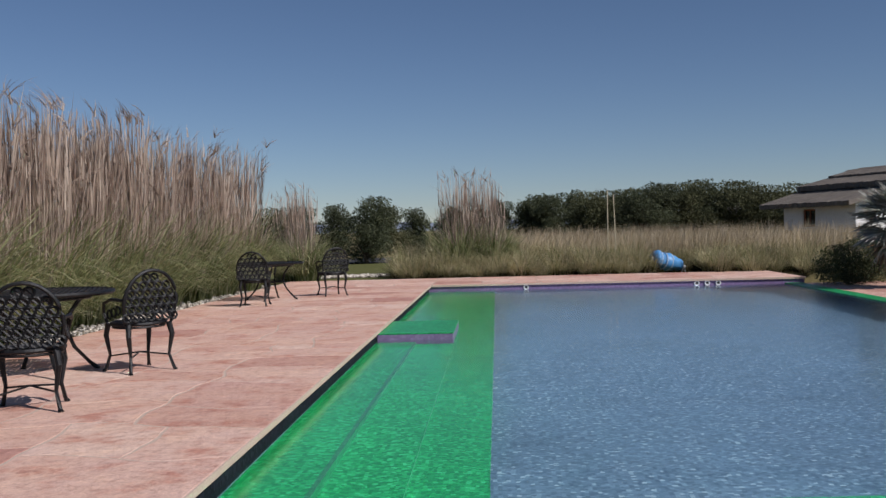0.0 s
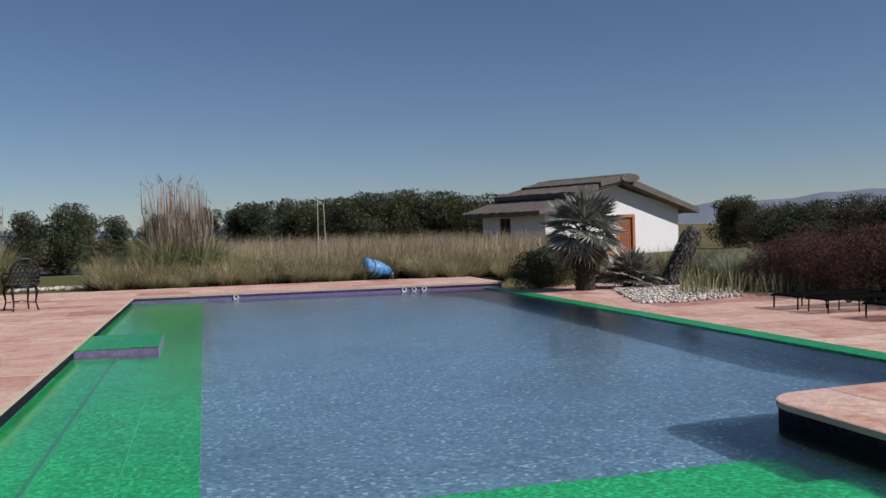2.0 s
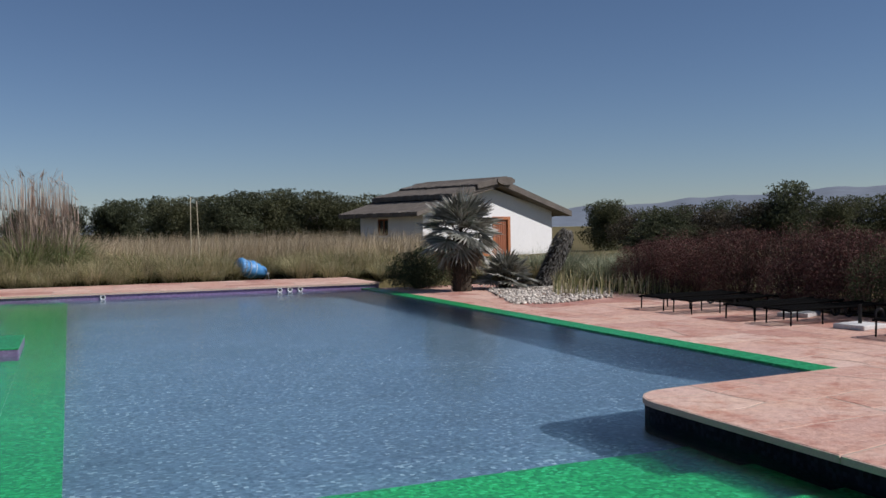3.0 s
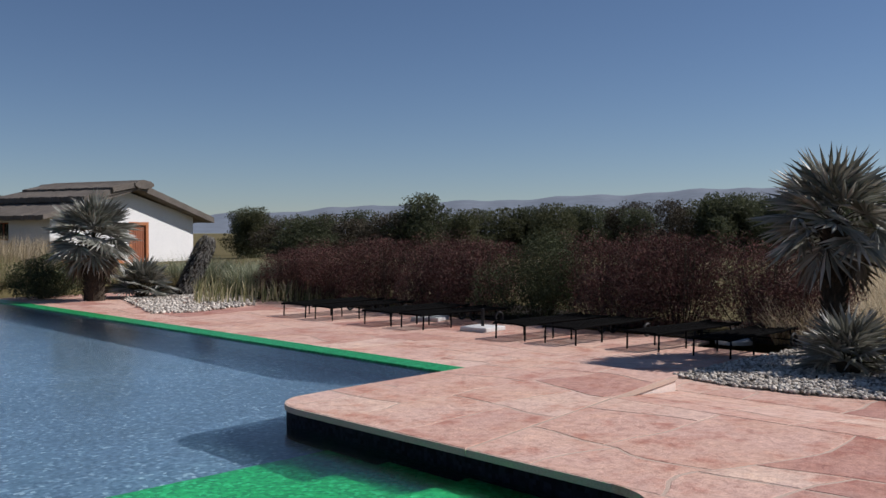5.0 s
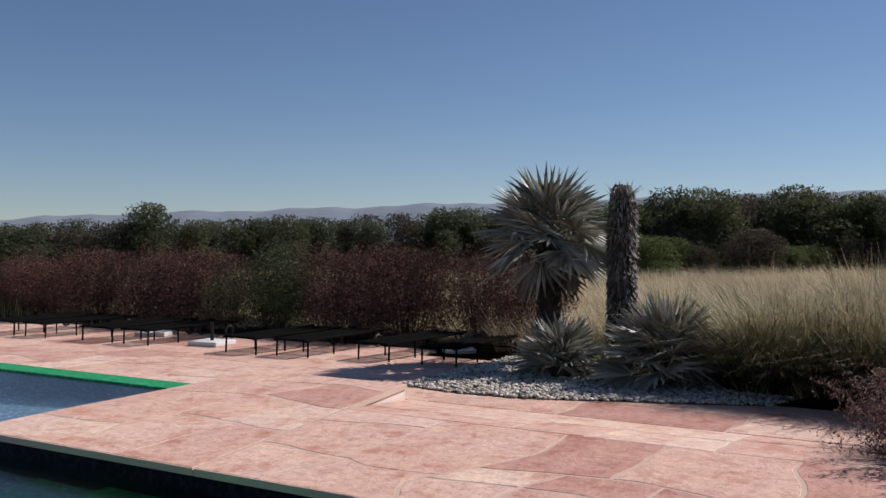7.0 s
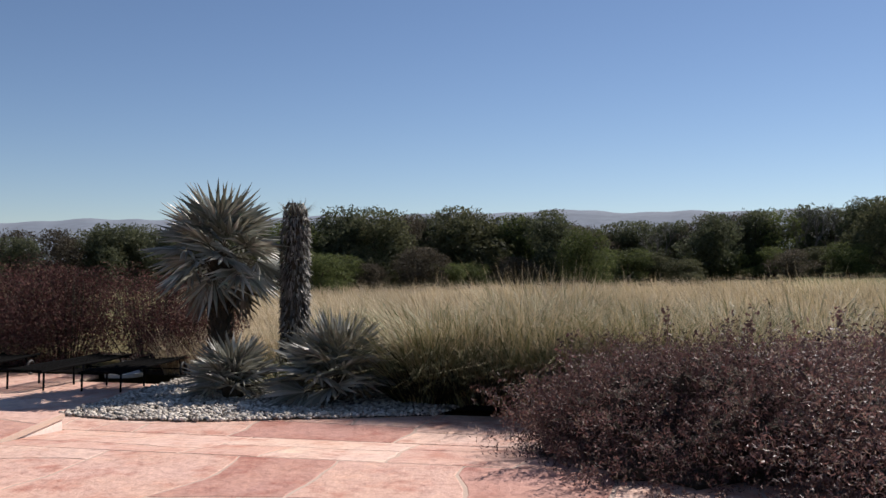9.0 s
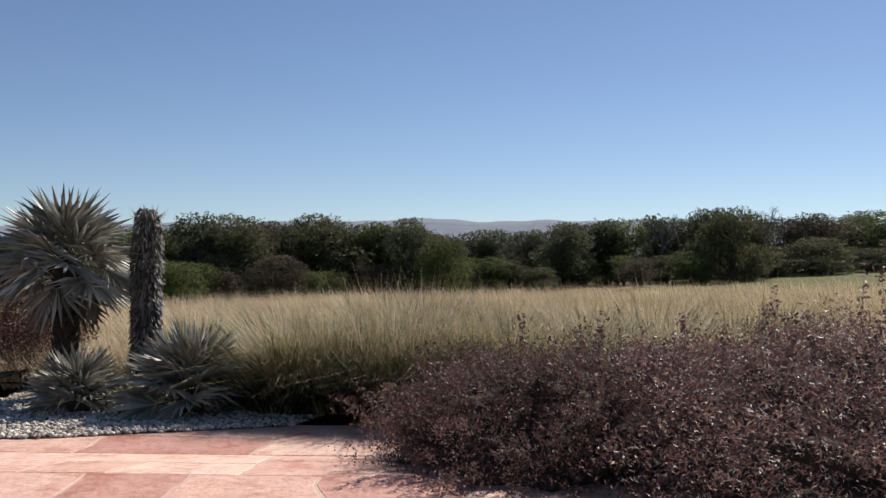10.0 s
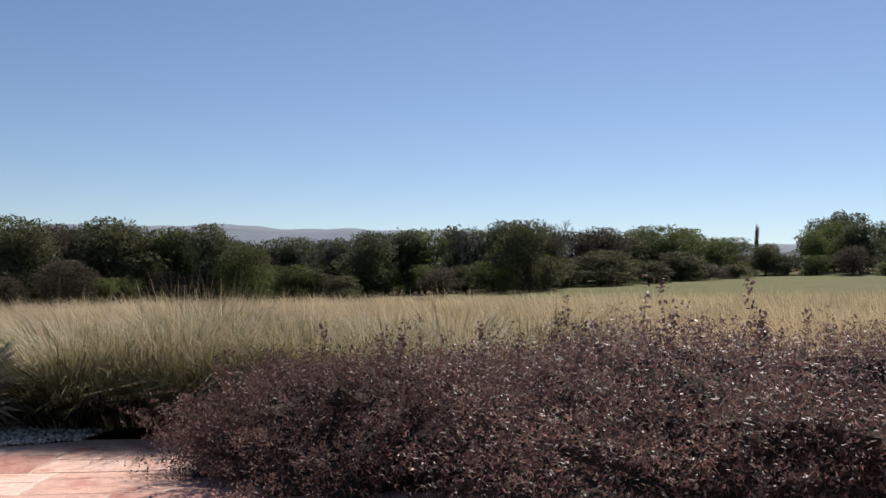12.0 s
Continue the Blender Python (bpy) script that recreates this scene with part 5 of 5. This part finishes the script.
# ---- beds and far ground ----
def gravel_bed(label, edge, count, size, z):
    pts = []
    xs, ys = [p[0] for p in edge], [p[1] for p in edge]
    while len(pts) < count:
        p = (rnd.uniform(min(xs), max(xs)), rnd.uniform(min(ys), max(ys)))
        if len(clipped([p, (p[0] + 1e-3, p[1]), (p[0], p[1] + 1e-3)], edge)) >= 3:
            pts.append(p)
    bm = bmesh.new()
    bmesh.ops.create_icosphere(bm, subdivisions=1, radius=1.0)
    bm.verts.ensure_lookup_table()
    unit = np.array([v.co[:] for v in bm.verts])
    faces = np.array([[v.index for v in f.verts] for f in bm.faces])
    bm.free()
    n = len(pts)
    s = size * rng.uniform(0.5, 1.3, (n, 1, 1)) * rng.uniform(0.75, 1.3, (n, 1, 3)) * np.array([1, 1, 0.7])
    v = unit[None] * s * rng.uniform(0.85, 1.15, (n, len(unit), 1))
    a = rng.uniform(0, math.tau, n)
    c, d = np.cos(a)[:, None], np.sin(a)[:, None]
    v = np.stack([v[..., 0] * c - v[..., 1] * d, v[..., 0] * d + v[..., 1] * c, v[..., 2]], -1)
    v += np.concatenate([np.array(pts), np.full((n, 1), z) + rng.uniform(0, size * 0.8, (n, 1))], 1)[:, None, :]
    f = faces[None] + (np.arange(n) * len(unit))[:, None, None]
    ob = part("gravel", mesh_of("gravel", v.reshape(-1, 3), f.reshape(-1, 3)), GRAVEL)
    tagged(ob, label, "gravel", kind="stuff")


rng = np.random.default_rng(77)
NEAR_BED = [(9.8, 2.1), (11.4, 1.6), (12.9, 3.0), (12.9, 6.2), (10.8, 6.15), (9.0, 6.0), (8.85, 5.3), (8.9, 4.4), (9.35, 3.2)]
FAR_BED = [(8.5, 17.8), (9.4, 17.5), (11.2, 18.3), (12.7, 20.6), (12.6, 23.4), (10.0, 22.6), (9.3, 20.3)]
gravel_bed("pale rounded gravel round the palms", NEAR_BED, 12000, 0.023, -0.15)
gravel_bed("pale gravel bed at the pool corner", FAR_BED, 3600, 0.034, -0.15)


def patch(name, label, points, z, material, category):
    bm = bmesh.new()
    bm.faces.new([bm.verts.new((x, y, (ground_z(x, y) if z is None else z))) for x, y in points])
    bmesh.ops.triangulate(bm, faces=list(bm.faces))
    ob = part(name, bm, material)
    return tagged(ob, label, category, kind="structure")


patch("planting_bed", "soil darkened for shade under the gravel and palms", NEAR_BED, -0.153, SHADED_SOIL, "soil")
patch("planting_bed", "soil darkened for shade under the grass edge", [(9.95, -4.0), (13.0, -4.0), (13.0, 1.5), (9.95, 1.9)], -0.11, SHADED_SOIL, "soil")
patch("planting_bed", "soil darkened for shade under the hedge", [(12.35, 6.25), (15.2, 6.25), (15.2, 21.2), (12.35, 21.2)], -0.135, SHADED_SOIL, "soil")
bm = bmesh.new()
rows = []
for k in range(25):
    az = radians(98 + k * 1.3)
    rows.append([bm.verts.new((math.sin(az) * d, math.cos(az) * d, ground_z(math.sin(az) * d, math.cos(az) * d) + 0.05)) for d in (30, 38, 46, 56, 70, 85)])
for a, b in zip(rows, rows[1:]):
    for i in range(5):
        bm.faces.new((a[i], b[i], b[i + 1], a[i + 1]))
ob = part("lawn", bm, LAWN)
tagged(ob, "short green lawn rising to the trees", "lawn", kind="structure")
bm = bmesh.new()
for x0, y0, x1, y1 in ((-14, 28.6, -3.4, 45),):
    bmesh.ops.create_grid(bm, x_segments=6, y_segments=6, size=0.5, matrix=Matrix.LocRotScale(((x0 + x1) / 2, (y0 + y1) / 2, -0.06), None, (x1 - x0, y1 - y0, 1)))
ob = part("lawn", bm, LAWN)
tagged(ob, "mown lawn beyond the paving", "lawn", kind="structure")
ob = part("road", box(bmesh.new(), -16, 46, -0.3, 2, 54, -0.04), ASPHALT)
tagged(ob, "grey asphalt drive behind the lawn", "road", kind="structure")
gravel_bed("white gravel strip edging the lawn", [(-7.0, 30.6), (-4.0, 31.4), (-3.6, 32.2), (-4.2, 32.6), (-7.0, 31.5)], 1400, 0.05, -0.05)
gravel_bed("grey pebbles at the edge of the paving", [(-7.6, 11.5), (-6.3, 11.5), (-6.3, 28), (-7.6, 28)], 2600, 0.04, -0.1)


# ---- flagstones ----
paving("paving_west", "pink sandstone flagstones beside the pool", rect(-6.35, -4.5, COPING, 28.6))
paving("paving_north", "pink sandstone flagstones at the pool end", rect(COPING + 0.005, FAR - 0.04, 7.92, 28.6))
south = paving("paving_south", "pink sandstone flagstones before the pool", rect(COPING + 0.005, -4.5, 4.395, NEAR))
# stone in the inner corner of the pool, cut to a curve
bm = bmesh.new()
arc = [(3.90 + 0.5 * math.cos(radians(-90 + 9 * k)), 3.34 + 0.5 * math.sin(radians(-90 + 9 * k))) for k in range(11)]
lo, hi = [bm.verts.new((x, y, -0.05)) for x, y in arc], [bm.verts.new((x, y, 0)) for x, y in arc]
corner_lo, corner_hi = bm.verts.new((4.396, 2.844, -0.05)), bm.verts.new((4.396, 2.844, 0))
for k in range(10):
    bm.faces.new((lo[k], lo[k + 1], hi[k + 1], hi[k]))
    bm.faces.new((corner_hi, hi[k], hi[k + 1]))
    bm.faces.new((corner_lo, lo[k + 1], lo[k]))
part("flagstone", bm, STONE, south)
paving("paving_platform", "raised pink sandstone platform with rounded corner", JUT)
bm = bmesh.new()
outer = [(6.6, 5.071), (8.22, 5.438), (8.19, 7.55), (7.95, 7.5), (7.97, 5.62), (6.6, 5.31)]
lo, hi = [bm.verts.new((x, y, -0.3)) for x, y in outer], [bm.verts.new((x, y, -0.051)) for x, y in outer]
for k in range(6):
    bm.faces.new((lo[k], lo[(k + 1) % 6], hi[(k + 1) % 6], hi[k]))
bm.faces.new(hi)
ob = part("step_riser", bm, RISER)
tagged(ob, "pale pink stone riser of the raised platform, lightened for sun", "step", kind="structure")
paving("paving_south", "pink sandstone flagstones beside the raised platform", [(4.40, -4.5), (6.7, -4.5), (6.7, 5.064), (4.40, 4.543)])
paving("paving_slope", "pink sandstone flagstones sloping to the gravel", [(6.704, -4.5), (8.25, -4.5), (8.25, 5.415), (6.704, 5.065)], "slope")
paving("paving_east", "pink sandstone flagstones before the gravel", rect(8.255, -4.5, 9.9, 5.195), True)
paving("paving_east", "pink sandstone flagstones under the loungers", rect(RIGHT + 0.40, 7.58, 12.34, 24.9), True)
paving("paving_east", "pink sandstone flagstones below the step", rect(8.255, 5.2, 11.6, 7.575), True)
